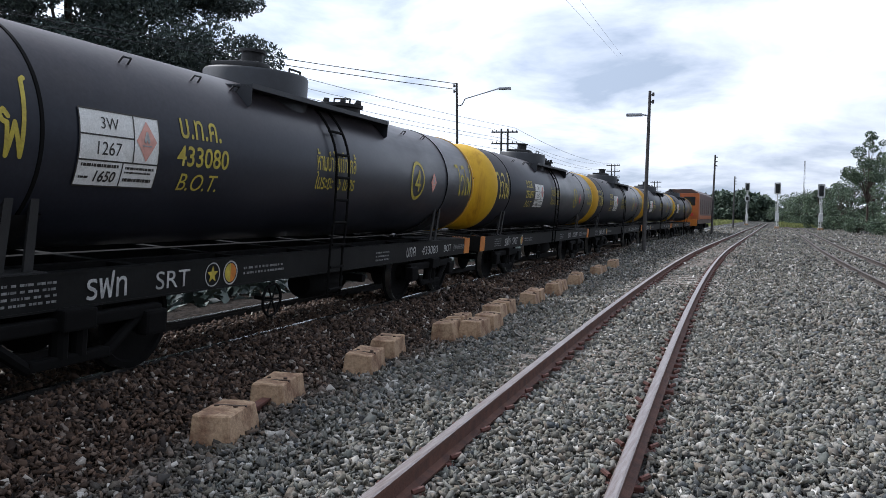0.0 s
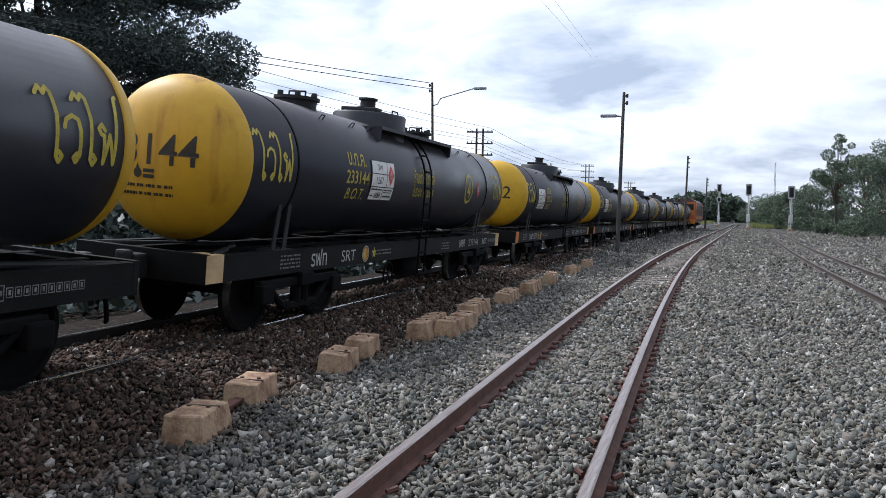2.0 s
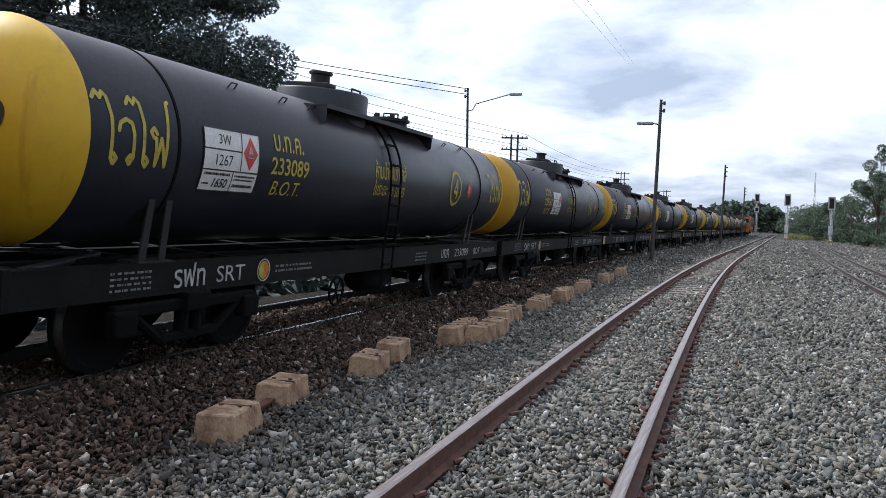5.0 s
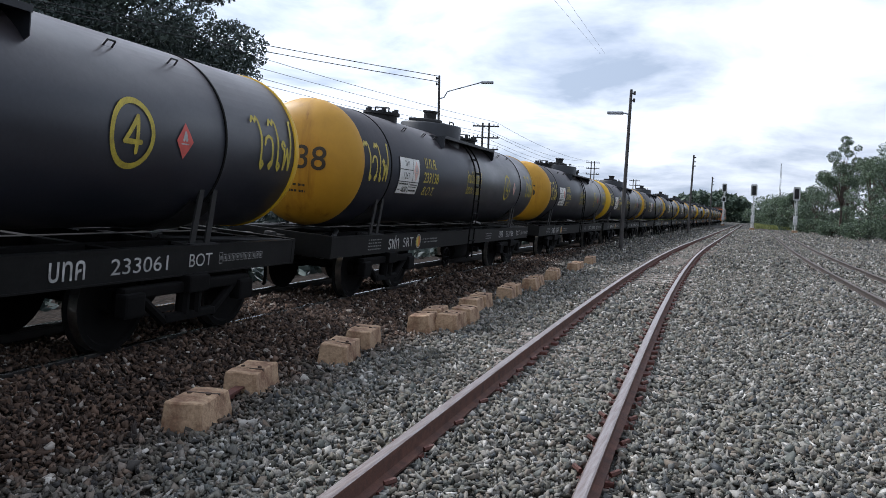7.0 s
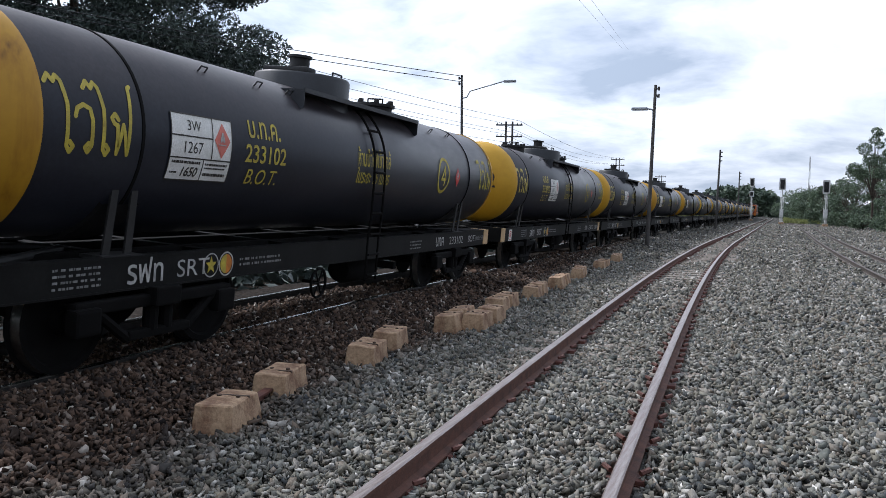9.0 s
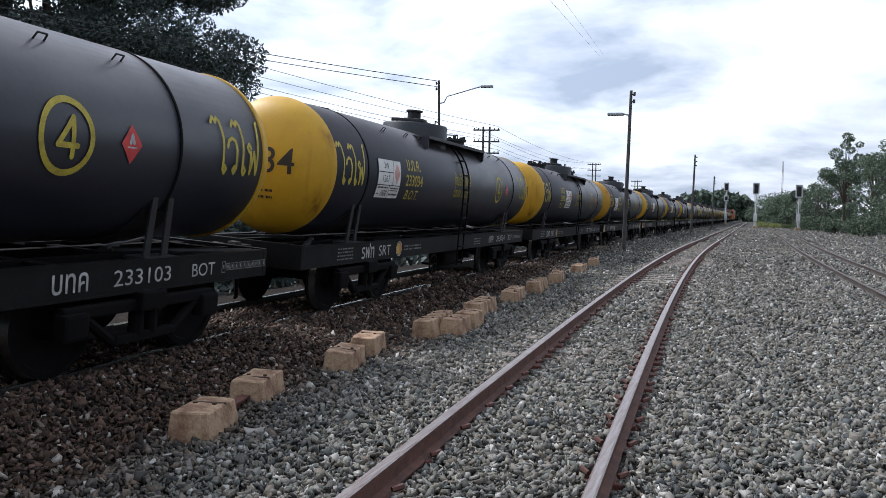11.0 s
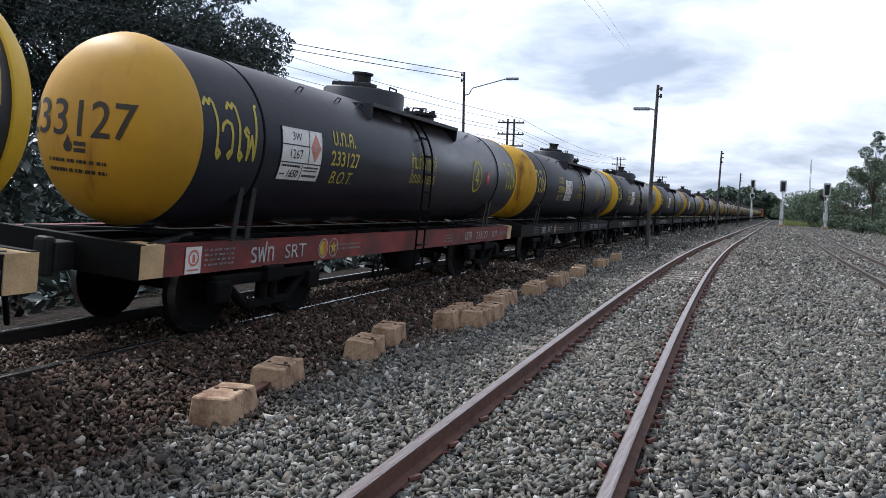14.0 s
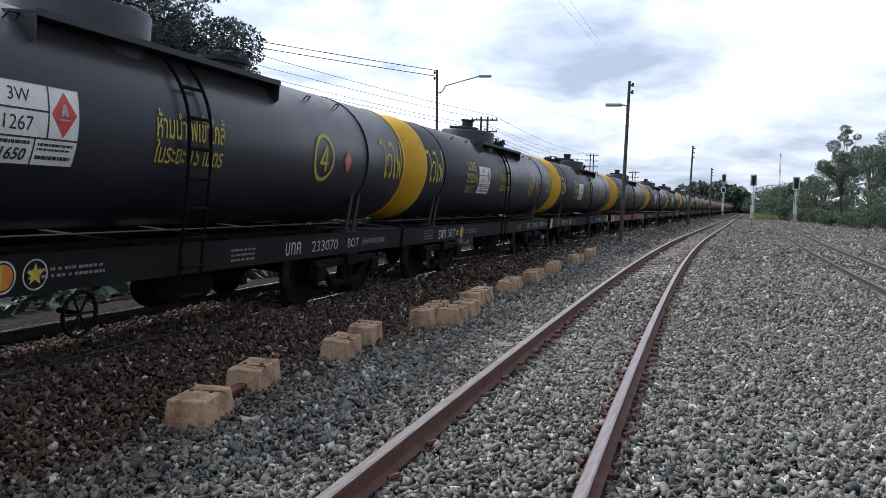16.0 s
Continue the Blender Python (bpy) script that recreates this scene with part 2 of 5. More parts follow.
M_RAIL_OLD = surface("rail_old_grey", (0.10, 0.075, 0.062), (0.05, 0.04, 0.035), 9, 90, 0.7)
M_RAILTOP = surface("rail_head_worn", (0.42, 0.37, 0.35), (0.26, 0.20, 0.18), 12, 120, 0.38, metal=0.75, stretch=(6, 0.35, 1))
M_RAILSHINE = surface("rail_head_polished", (0.75, 0.74, 0.72), (0.55, 0.54, 0.52), 12, 120, 0.22, metal=1.0, stretch=(6, 0.35, 1))
M_CONCRETE = surface("old_concrete", (0.50, 0.34, 0.21), (0.24, 0.13, 0.075), 6, 45, 0.9, bumpy=0.7, bump_dist=0.008, spread=0.4, lo=0.38, hi=0.58)
M_CRACK = surface("concrete_dark_recess", (0.10, 0.06, 0.04), (0.04, 0.025, 0.018), 8, 50, 0.9)
M_SLEEPER = surface("track_sleeper_concrete", (0.30, 0.25, 0.21), (0.16, 0.13, 0.11), 4, 40, 0.9, bumpy=0.5)
M_CLIP = surface("clip_rust_red", (0.15, 0.05, 0.035), (0.07, 0.03, 0.022), 10, 90, 0.75)
M_POLE = surface("pole_grey_brown", (0.09, 0.085, 0.08), (0.05, 0.045, 0.042), 5, 60, 0.8)
M_LAMP = surface("lamp_grey_metal", (0.42, 0.44, 0.46), (0.30, 0.31, 0.33), 6, 60, 0.45, metal=0.4)
M_WHITE = surface("white_post_paint", (0.75, 0.75, 0.74), (0.5, 0.5, 0.49), 4, 60, 0.6)
M_BLACK = surface("signal_black", (0.015, 0.015, 0.016), (0.01, 0.01, 0.01), 4, 60, 0.5)
M_WIRE = surface("wire_black", (0.03, 0.03, 0.032), (0.02, 0.02, 0.02), 4, 60, 0.6, bumpy=0)
M_LOCO = surface("loco_orange", (0.52, 0.15, 0.03), (0.36, 0.09, 0.025), 2, 40, 0.5)
M_LOCO_BR = surface("loco_brown", (0.10, 0.05, 0.035), (0.06, 0.03, 0.025), 2, 40, 0.5)
M_GLASS = surface("cab_glass", (0.02, 0.025, 0.03), (0.015, 0.018, 0.02), 2, 40, 0.1, bumpy=0)
M_STENCIL = surface("stencil_grey", (0.34, 0.34, 0.33), (0.12, 0.12, 0.12), 14, 90, 0.6, bumpy=0)
M_LOCO_SIDE = surface("loco_maroon_side", (0.15, 0.055, 0.04), (0.08, 0.03, 0.025), 2, 40, 0.5)
M_BARK = surface("bark", (0.12, 0.09, 0.07), (0.06, 0.045, 0.035), 5, 40, 0.9, bumpy=0.6, bump_dist=0.02)
M_GRASS = surface("trackside_grass", (0.30, 0.32, 0.10), (0.17, 0.19, 0.07), 0.8, 20, 0.9)


def leaf_material(name, a, b_, c):
    m, nt, b = nodes_of(name)
    g = nt.nodes.new("ShaderNodeNewGeometry")
    col = ramp_node(nt, g.outputs["Random Per Island"], [(0.0, a), (0.55, b_), (1.0, c)])
    nt.links.new(blend(nt, 1.0, col, ramp_node(nt, noise_node(nt, 0.35, 4, 0.6), [(0.3, (0.65, 0.68, 0.7)), (0.7, (1.1, 1.08, 1.0))]), "MULTIPLY"), b.inputs["Base Color"])
    b.inputs["Roughness"].default_value = 0.6
    b.inputs["Transmission Weight"].default_value = 0.0
    return m


M_LEAF_DARK = leaf_material("rain_tree_leaf", (0.036, 0.052, 0.05), (0.062, 0.086, 0.078), (0.10, 0.13, 0.108))
M_LEAF = leaf_material("bush_leaf", (0.06, 0.09, 0.06), (0.095, 0.14, 0.085), (0.14, 0.19, 0.105))
M_LEAF_FAR = leaf_material("far_wood_leaf", (0.05, 0.08, 0.06), (0.075, 0.11, 0.075), (0.10, 0.14, 0.09))


# ---- shaping tools ----
def mesh_of(name, bm, *mats, smooth=0.0):
    me = bpy.data.meshes.new(name)
    bmesh.ops.recalc_face_normals(bm, faces=bm.faces)
    bm.to_mesh(me)
    bm.free()
    for m in mats:
        me.materials.append(m)
    if smooth:
        me.polygons.foreach_set("use_smooth", [True] * len(me.polygons))
        me.set_sharp_from_angle(angle=radians(smooth))
    return me


def part(name, bm, mat, parent, label="", smooth=0.0, at=None):
    """One mesh object under a thing or under a part."""
    me = bm if isinstance(bm, bpy.types.Mesh) else mesh_of(name, bm, *(mat if isinstance(mat, tuple) else (mat,)), smooth=smooth)
    ob = new(name, me)
    ob.parent = parent
    if at is not None:
        ob.matrix_basis = at
    if label:
        ob["label"] = label
    return ob


def thing(name, label, category, group="", kind="", at=None):
    ob = new(name)
    ob.empty_display_size = 0.2
    if at is not None:
        ob.matrix_basis = at
    return tagged(ob, label, category, group, kind)


def box(bm, x0, x1, y0, y1, z0, z1, bevel=0.0, m=None, mat=0):
    r = bmesh.ops.create_cube(bm, size=1.0)
    vs = r["verts"]
    for v in vs:
        v.co = Vector((x0 + (v.co.x + 0.5) * (x1 - x0), y0 + (v.co.y + 0.5) * (y1 - y0), z0 + (v.co.z + 0.5) * (z1 - z0)))
    faces = {f for v in vs for f in v.link_faces}
    if bevel:
        edges = {e for v in vs for e in v.link_edges}
        g = bmesh.ops.bevel(bm, geom=list(edges), offset=bevel, segments=2, affect="EDGES", profile=0.6)
        vs = list({v for f in g["faces"] for v in f.verts} | {v for v in vs if v.is_valid})
        faces = {f for v in vs for f in v.link_faces}
    for f in faces:
        f.material_index = mat
    if m is not None:
        bmesh.ops.transform(bm, matrix=m, verts=vs)
    return vs


def rod(bm, a, b, r0, r1=None, seg=10, mat=0):
    """A round bar from a to b."""
    a, b = Vector(a), Vector(b)
    d = b - a
    g = bmesh.ops.create_cone(bm, cap_ends=True, segments=seg, radius1=r0, radius2=r0 if r1 is None else r1, depth=d.length)
    q = Vector((0, 0, 1)).rotation_difference(d.normalized()).to_matrix().to_4x4()
    bmesh.ops.transform(bm, matrix=Matrix.Translation((a + b) / 2) @ q, verts=g["verts"])
    for f in {f for v in g["verts"] for f in v.link_faces}:
        f.material_index = mat
    return g["verts"]


def lathe(bm, profile, seg=48, axis="y", mats=None):
    """Turns (radius, along) pairs round an axis."""
    rings = []
    for r, a in profile:
        ring = []
        for i in range(seg):
            c, s = math.cos(2 * math.pi * i / seg) * r, math.sin(2 * math.pi * i / seg) * r
            ring.append(bm.verts.new({"y": (c, a, s), "z": (c, s, a), "x": (a, c, s)}[axis]))
        rings.append(ring)
    for k in range(len(rings) - 1):
        for i in range(seg):
            f = bm.faces.new((rings[k][i], rings[k][(i + 1) % seg], rings[k + 1][(i + 1) % seg], rings[k + 1][i]))
            if mats:
                f.material_index = mats[k]
    for ring, k in ((rings[0], 0), (rings[-1], -1)):
        f = bm.faces.new(ring)
        if mats:
            f.material_index = mats[k]


def pipe(bm, pts, r, seg=8):
    for a, b in zip(pts, pts[1:]):
        rod(bm, a, b, r, seg=seg)


# ---- ground and tracks ----
RAIL_TOP, CANT = 0.15, 0.079


def near_x(y):
    """Centre line of the loop track."""
    return -2.36 + 0.00087 * max(40 - y, 0) ** 2


def main_x(y):
    """Centre line of the main track that the train runs on."""
    return -6.60 + 0.00089 * max(40 - y, 0) ** 2


def side_x(y):
    """Centre line of the siding, which swings over to the loop far ahead."""
    return 2.30 + 0.0006 * max(45 - y, 0) ** 2 - 0.0022 * max(min(y, 125) - 95, 0) ** 2 - 0.132 * max(y - 125, 0)


def cant_at(y):
    return CANT * min(max((70 - y) / 35, 0), 1)


def build_ground():
    bm = bmesh.new()
    xs = sorted({-3000, -900, -300, -120, -60, *np.arange(-36, -9, 3).tolist(), *np.arange(-9, 9, 0.5).tolist(), *np.arange(9, 36, 3).tolist(), 60, 120, 300, 900, 3000})
    ys = sorted({-3000, -600, -150, -60, -30, *np.arange(-12, 0, 2).tolist(), *np.arange(0, 24, 0.6).tolist(), *np.arange(24, 80, 3).tolist(), 100, 130, 170, 250, 400, 800, 1500, 3000})
    grid = []
    for y in ys:
        row = []
        for x in xs:
            z = -0.035 + 0.05 * noise.noise((x * 0.35, y * 0.3, 2.0)) + 0.02 * noise.noise((x * 1.3, y * 1.1, 5.0))
            if abs(x) > 60 or abs(y) > 150:
                z = -0.05
            d = x - main_x(y)
            z += 0.13 * min(max((2.3 - abs(d + 0.2)) / 1.0, 0), 1)
            row.append(bm.verts.new((x, y, z)))
        grid.append(row)
    for j in range(len(ys) - 1):
        for i in range(len(xs) - 1):
            bm.faces.new((grid[j][i], grid[j][i + 1], grid[j + 1][i + 1], grid[j + 1][i]))
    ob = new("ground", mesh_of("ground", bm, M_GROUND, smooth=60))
    return tagged(ob, "grey crushed stone ballast bed of the railway yard", "ground", kind="structure")


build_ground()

RAIL_PROFILE = ((-0.055, 0.0), (0.055, 0.0), (0.055, 0.012), (0.010, 0.026), (0.008, 0.100), (0.031, 0.110), (0.033, 0.135), (0.024, 0.142), (-0.024, 0.142), (-0.033, 0.135), (-0.031, 0.110), (-0.008, 0.100), (-0.010, 0.026), (-0.055, 0.012))


def rail(name, centre, offset, head, ys, lift=lambda y: 0.0, label="", web=M_RAIL):
    bm = bmesh.new()
    rings = []
    for y in ys:
        slope = (centre(y + 0.1) - centre(y - 0.1)) / 0.2
        n = Vector((1, -slope, 0)).normalized()
        c = Vector((centre(y), y, RAIL_TOP - 0.142 + lift(y))) + n * offset
        rings.append([bm.verts.new(c + n * u + Vector((0, 0, w))) for u, w in RAIL_PROFILE])
    k = len(RAIL_PROFILE)
    for a, b in zip(rings, rings[1:]):
        for i in range(k):
            f = bm.faces.new((a[i], a[(i + 1) % k], b[(i + 1) % k], b[i]))
            f.material_index = 1 if i in (6, 7, 8) else 0
    bm.faces.new(rings[0])
    bm.faces.new(rings[-1])
    ob = new(name, mesh_of(name, bm, web, head))
    return tagged(ob, label, "rail", group="rails", kind="structure")


STEPS = [-30, -20, *np.arange(-12, 60, 1.0).tolist(), *np.arange(60, 150, 4.0).tolist(), 200, 300, 500, 800]
GAUGE = 0.533
near_rails = [rail("rail", near_x, s * GAUGE, M_RAILTOP, [y for y in STEPS if y <= 200], label="rust-brown steel rail with a worn grey head on ballast") for s in (-1, 1)]
main_rails = [rail("rail", main_x, s * GAUGE, M_RAILSHINE, STEPS, (lambda y: cant_at(y)) if s < 0 else (lambda y: 0.0), "dark steel rail with a polished shining head under the train", M_RAIL_SHADED) for s in (-1, 1)]
side_rails = [rail("rail", side_x, s * GAUGE, M_RAIL_OLD, [y for y in STEPS if y <= 124], lambda y: -0.05, label="thin rusty steel rail of a siding sunk in gravel", web=M_RAIL_OLD) for s in (-1, 1)]


def build_sleepers():
    """Concrete sleepers with red-rusted clips, mostly buried in ballast."""
    bm = bmesh.new()
    box(bm, -0.98, 0.98, -0.11, 0.11, -0.14, 0.004, 0.012)
    slab = mesh_of("sleeper", bm, M_SLEEPER)
    bm = bmesh.new()
    for d in (-1, 1):
        x = d * 0.085
        box(bm, x - 0.034, x + 0.034, -0.07, 0.07, 0.0, 0.034, 0.006)
        pts = [(x + d * 0.045, -0.075, 0.035), (x - d * 0.005, -0.03, 0.064), (x + d * 0.04, 0.02, 0.075), (x - d * 0.012, 0.06, 0.05)]
        pipe(bm, pts[1:3], 0.016, 6)
    box(bm, -0.085, 0.085, -0.08, 0.08, -0.004, 0.01)
    clips = mesh_of("clip", bm, M_CLIP)
    y = 1.2
    while y < 46:
        slope = (near_x(y + 0.1) - near_x(y - 0.1)) / 0.2
        lift = -0.016 + 0.014 * min(max((y - 8) / 6, 0), 1)
        ob = new("sleeper", slab)
        ob.matrix_basis = pose(near_x(y), y, lift, 0, 0, -math.degrees(math.atan(slope)) + random.uniform(-0.8, 0.8))
        tagged(ob, "worn concrete sleeper half buried in ballast", "sleeper", group="sleepers of the loop track", kind="structure")
        for s in (-1, 1):
            part("rail_clip", clips, None, ob, "rust-red spring clips", at=Matrix.Translation((s * GAUGE, 0, 0)))
        y += 0.62


build_sleepers()


def stone_mesh(name, pts, sizes, rng):
    """Many angular stones in one mesh."""
    ico = np.array([(x, y, z) for x in (-1, 1) for y in (-1, 1) for z in (-1, 1)], float) * 0.72
    tri = np.array([(0, 1, 3), (0, 3, 2), (4, 6, 7), (4, 7, 5), (0, 4, 5), (0, 5, 1), (2, 3, 7), (2, 7, 6), (0, 2, 6), (0, 6, 4), (1, 5, 7), (1, 7, 3)])
    n = len(pts)
    v = ico[None] * rng.uniform(0.45, 1.2, (n, 8, 1)) + rng.normal(0, 0.16, (n, 8, 3))
    v = v * (sizes[:, None] * rng.uniform(0.6, 1.4, (n, 3)))[:, None, :] * np.array([1.3, 1.0, 0.52])
    q = rng.normal(size=(n, 4))
    q /= np.linalg.norm(q, axis=1, keepdims=True)
    w, x, y, z = q.T
    R = np.stack([np.stack([1 - 2 * (y * y + z * z), 2 * (x * y - z * w), 2 * (x * z + y * w)], -1), np.stack([2 * (x * y + z * w), 1 - 2 * (x * x + z * z), 2 * (y * z - x * w)], -1), np.stack([2 * (x * z - y * w), 2 * (y * z + x * w), 1 - 2 * (x * x + y * y)], -1)], 1)
    v = np.einsum("nij,nkj->nki", R, v) + pts[:, None, :]
    faces = (tri[None] + (np.arange(n) * 8)[:, None, None]).reshape(-1, 3)
    me = bpy.data.meshes.new(name)
    me.vertices.add(n * 8)
    me.vertices.foreach_set("co", v.reshape(-1).astype(np.float32))
    me.loops.add(len(faces) * 3)
    me.loops.foreach_set("vertex_index", faces.reshape(-1).astype(np.int32))
    me.polygons.add(len(faces))
    me.polygons.foreach_set("loop_start", np.arange(0, len(faces) * 3, 3, dtype=np.int32))
    me.update(calc_edges=True)
    me.materials.append(M_STONE)
    return me


def build_ballast():
    rng = np.random.default_rng(4)
    for y0, y1, count, size in ((0.6, 5.5, 54000, 0.0198), (5.5, 11.0, 58000, 0.021), (11.0, 22.0, 32000, 0.028), (22.0, 48.0, 20000, 0.036), (48.0, 115.0, 11000, 0.055)):
        y = rng.uniform(y0, y1, count)
        left = np.maximum(-1.30 * y - 0.6, -6.3)
        right = np.minimum(0.20 * y + 0.7, 11.0)
        x = left + (right - left) * rng.uniform(0, 1, count)
        cn = np.array([near_x(k) for k in y])
        cm = np.array([main_x(k) for k in y])
        keep = np.ones(count, bool)
        for s in (-1, 1):
            keep &= np.abs(x - cn - s * GAUGE) > 0.085
            keep &= np.abs(x - cm - s * GAUGE) > 0.06
            keep &= np.abs(x - np.array([side_x(k) for k in y]) - s * GAUGE) > 0.10
        x, y = x[keep], y[keep]
        sz = size * np.exp(rng.normal(0, 0.24, len(x)))
        lift = np.array([0.05 * noise.noise((a * 0.35, b * 0.3, 2.0)) for a, b in zip(x, y)])
        d = x - np.array([main_x(k) for k in y])
        z = lift - 0.022 + rng.uniform(-0.014, 0.034, len(x)) + 0.13 * np.clip((2.3 - np.abs(d + 0.2)) / 1.0, 0, 1)
        z += np.where(np.abs(x - np.array([near_x(k) for k in y])) < GAUGE - 0.1, np.where(y > 10, -0.006, 0.006), 0)
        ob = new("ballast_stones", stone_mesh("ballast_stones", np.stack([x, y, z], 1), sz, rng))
        tagged(ob, "loose angular grey ballast stones, browner beside the main line", "gravel", kind="stuff")


build_ballast()


# ---- tank wagons ----
R_T, Z_T, HALF = 0.84, 1.81, 5.29      # tank radius, height of its axis over the rails, half length
SILL_Z0, SILL_Z1, SILL_W, SILL_HALF, SILL_C = 0.61, 0.88, 0.76, 5.66, -0.10


def text_mesh(name, body, height, mat, shear=0.0, width=None, wrap=0.0, proud=0.006, thick=0.0):
    """Lettering in the y-z plane, read from +x; wrap bends it round a tank of that radius."""
    cu = bpy.data.curves.new(name, "FONT")
    cu.body, cu.shear, cu.align_x, cu.resolution_u, cu.offset = body, shear, "CENTER", 4, thick
    ob = bpy.data.objects.new(name, cu)
    scene.collection.objects.link(ob)
    me = bpy.data.meshes.new_from_object(ob.evaluated_get(bpy.context.evaluated_depsgraph_get()))
    bpy.data.objects.remove(ob)
    bpy.data.curves.remove(cu)
    bm = bmesh.new()
    bm.from_mesh(me)
    bpy.data.meshes.remove(me)
    lo = Vector([min(v.co[i] for v in bm.verts) for i in range(3)])
    hi = Vector([max(v.co[i] for v in bm.verts) for i in range(3)])
    s = height / (hi.y - lo.y)
    sx = s if width is None else width / (hi.x - lo.x)
    for v in bm.verts:
        v.co = Vector(((v.co.x - (lo.x + hi.x) / 2) * sx, (v.co.y - (lo.y + hi.y) / 2) * s, 0))
    return bent(name, bm, mat, wrap, proud)


def bent(name, bm, mat, wrap, proud):
    """Flat figure (x along, y up) set upright facing +x, or bent round the tank."""
    if wrap:
        top = max(abs(v.co.y) for v in bm.verts)
        h = -top
        while h < top:
            bmesh.ops.bisect_plane(bm, geom=bm.verts[:] + bm.edges[:] + bm.faces[:], plane_co=(0, h, 0), plane_no=(0, 1, 0))
            h += 0.06
        for v in bm.verts:
            a = v.co.y / wrap
            v.co = Vector(((wrap + proud) * math.cos(a) - wrap, v.co.x, (wrap + proud) * math.sin(a)))
    else:
        for v in bm.verts:
            v.co = Vector((proud, v.co.x, v.co.y))
    me = bpy.data.meshes.new(name)
    bm.to_mesh(me)
    bm.free()
    for m in mat if isinstance(mat, tuple) else (mat,):
        me.materials.append(m)
    return me


def stroke(bm, pts, w):
    """A hand-painted brush stroke: a ribbon of even width with round joints."""
    pts = [Vector((*p, 0)) for p in pts]
    for a, b in zip(pts, pts[1:]):
        d = (b - a).normalized()
        n = Vector((-d.y, d.x, 0)) * w / 2
        bm.faces.new([bm.verts.new(p) for p in (a - n, b - n, b + n, a + n)])
    for p in pts:
        bm.faces.new([bm.verts.new(p + Vector((math.cos(k * math.pi / 4), math.sin(k * math.pi / 4), 0)) * w / 2) for k in range(8)])


def ring(bm, c, r0, r1, sx=1.0, seg=36, mat=0):
    vs = [[bm.verts.new((c[0] + math.cos(2 * math.pi * i / seg) * r * sx, c[1] + math.sin(2 * math.pi * i / seg) * r, 0)) for i in range(seg)] for r in (r0, r1)]
    for i in range(seg):
        bm.faces.new((vs[0][i], vs[0][(i + 1) % seg], vs[1][(i + 1) % seg], vs[1][i])).material_index = mat


def rect(bm, x0, x1, y0, y1, z=0.0, mat=0):
    bm.faces.new([bm.verts.new(p) for p in ((x0, y0, z), (x1, y0, z), (x1, y1, z), (x0, y1, z))]).material_index = mat


def flammable_word():
    """The painted warning word, four letters in brush strokes."""
    bm = bmesh.new()
    w = 0.042
    for x in (-0.37, 0.03):           # the two tall leading vowels
        stroke(bm, [(x - 0.16, 0.26), (x - 0.11, 0.33), (x - 0.07, 0.27), (x - 0.03, 0.33), (x + 0.01, 0.29), (x + 0.05, 0.10), (x + 0.05, -0.26), (x + 0.09, -0.31), (x + 0.12, -0.26), (x + 0.08, -0.22)], w)
    stroke(bm, [(-0.24, 0.0), (-0.22, 0.07), (-0.15, 0.11), (-0.075, 0.08), (-0.05, -0.02), (-0.05, -0.24), (-0.085, -0.30), (-0.12, -0.26), (-0.085, -0.22)], w)
    stroke(bm, [(0.25, 0.02), (0.21, 0.07), (0.17, 0.03), (0.20, -0.02), (0.24, -0.03), (0.245, -0.29), (0.31, -0.02), (0.375, -0.29), (0.42, 0.34), (0.45, 0.36)], w)
    for v in bm.verts:
        v.co.x *= 0.84
        v.co.y *= 0.80
    return bent("warning_word", bm, M_PAINT_Y, R_T, 0.006)


def circle_four():
    bm = bmesh.new()
    ring(bm, (0, 0), 0.235, 0.285, 0.93)
    stroke(bm, [(0.055, -0.14), (0.055, 0.14), (-0.09, -0.06), (0.10, -0.06)], 0.042)
    return bent("circled_four", bm, M_PAINT_Y, R_T, 0.006)


def diamond():
    bm = bmesh.new()
    bm.faces.new([bm.verts.new(p) for p in ((0, -0.155, 0), (0.12, 0, 0), (0, 0.155, 0), (-0.12, 0, 0))])
    me = bent("hazard_diamond", bm, M_PAINT_R, R_T, 0.005)
    bm = bmesh.new()
    stroke(bm, [(-0.02, 0.01), (0.0, 0.07), (0.02, 0.01)], 0.03)
    stroke(bm, [(-0.05, -0.025), (0.05, -0.025)], 0.012)
    return me, bent("flame_mark", bm, M_PAINT_W, R_T, 0.008)


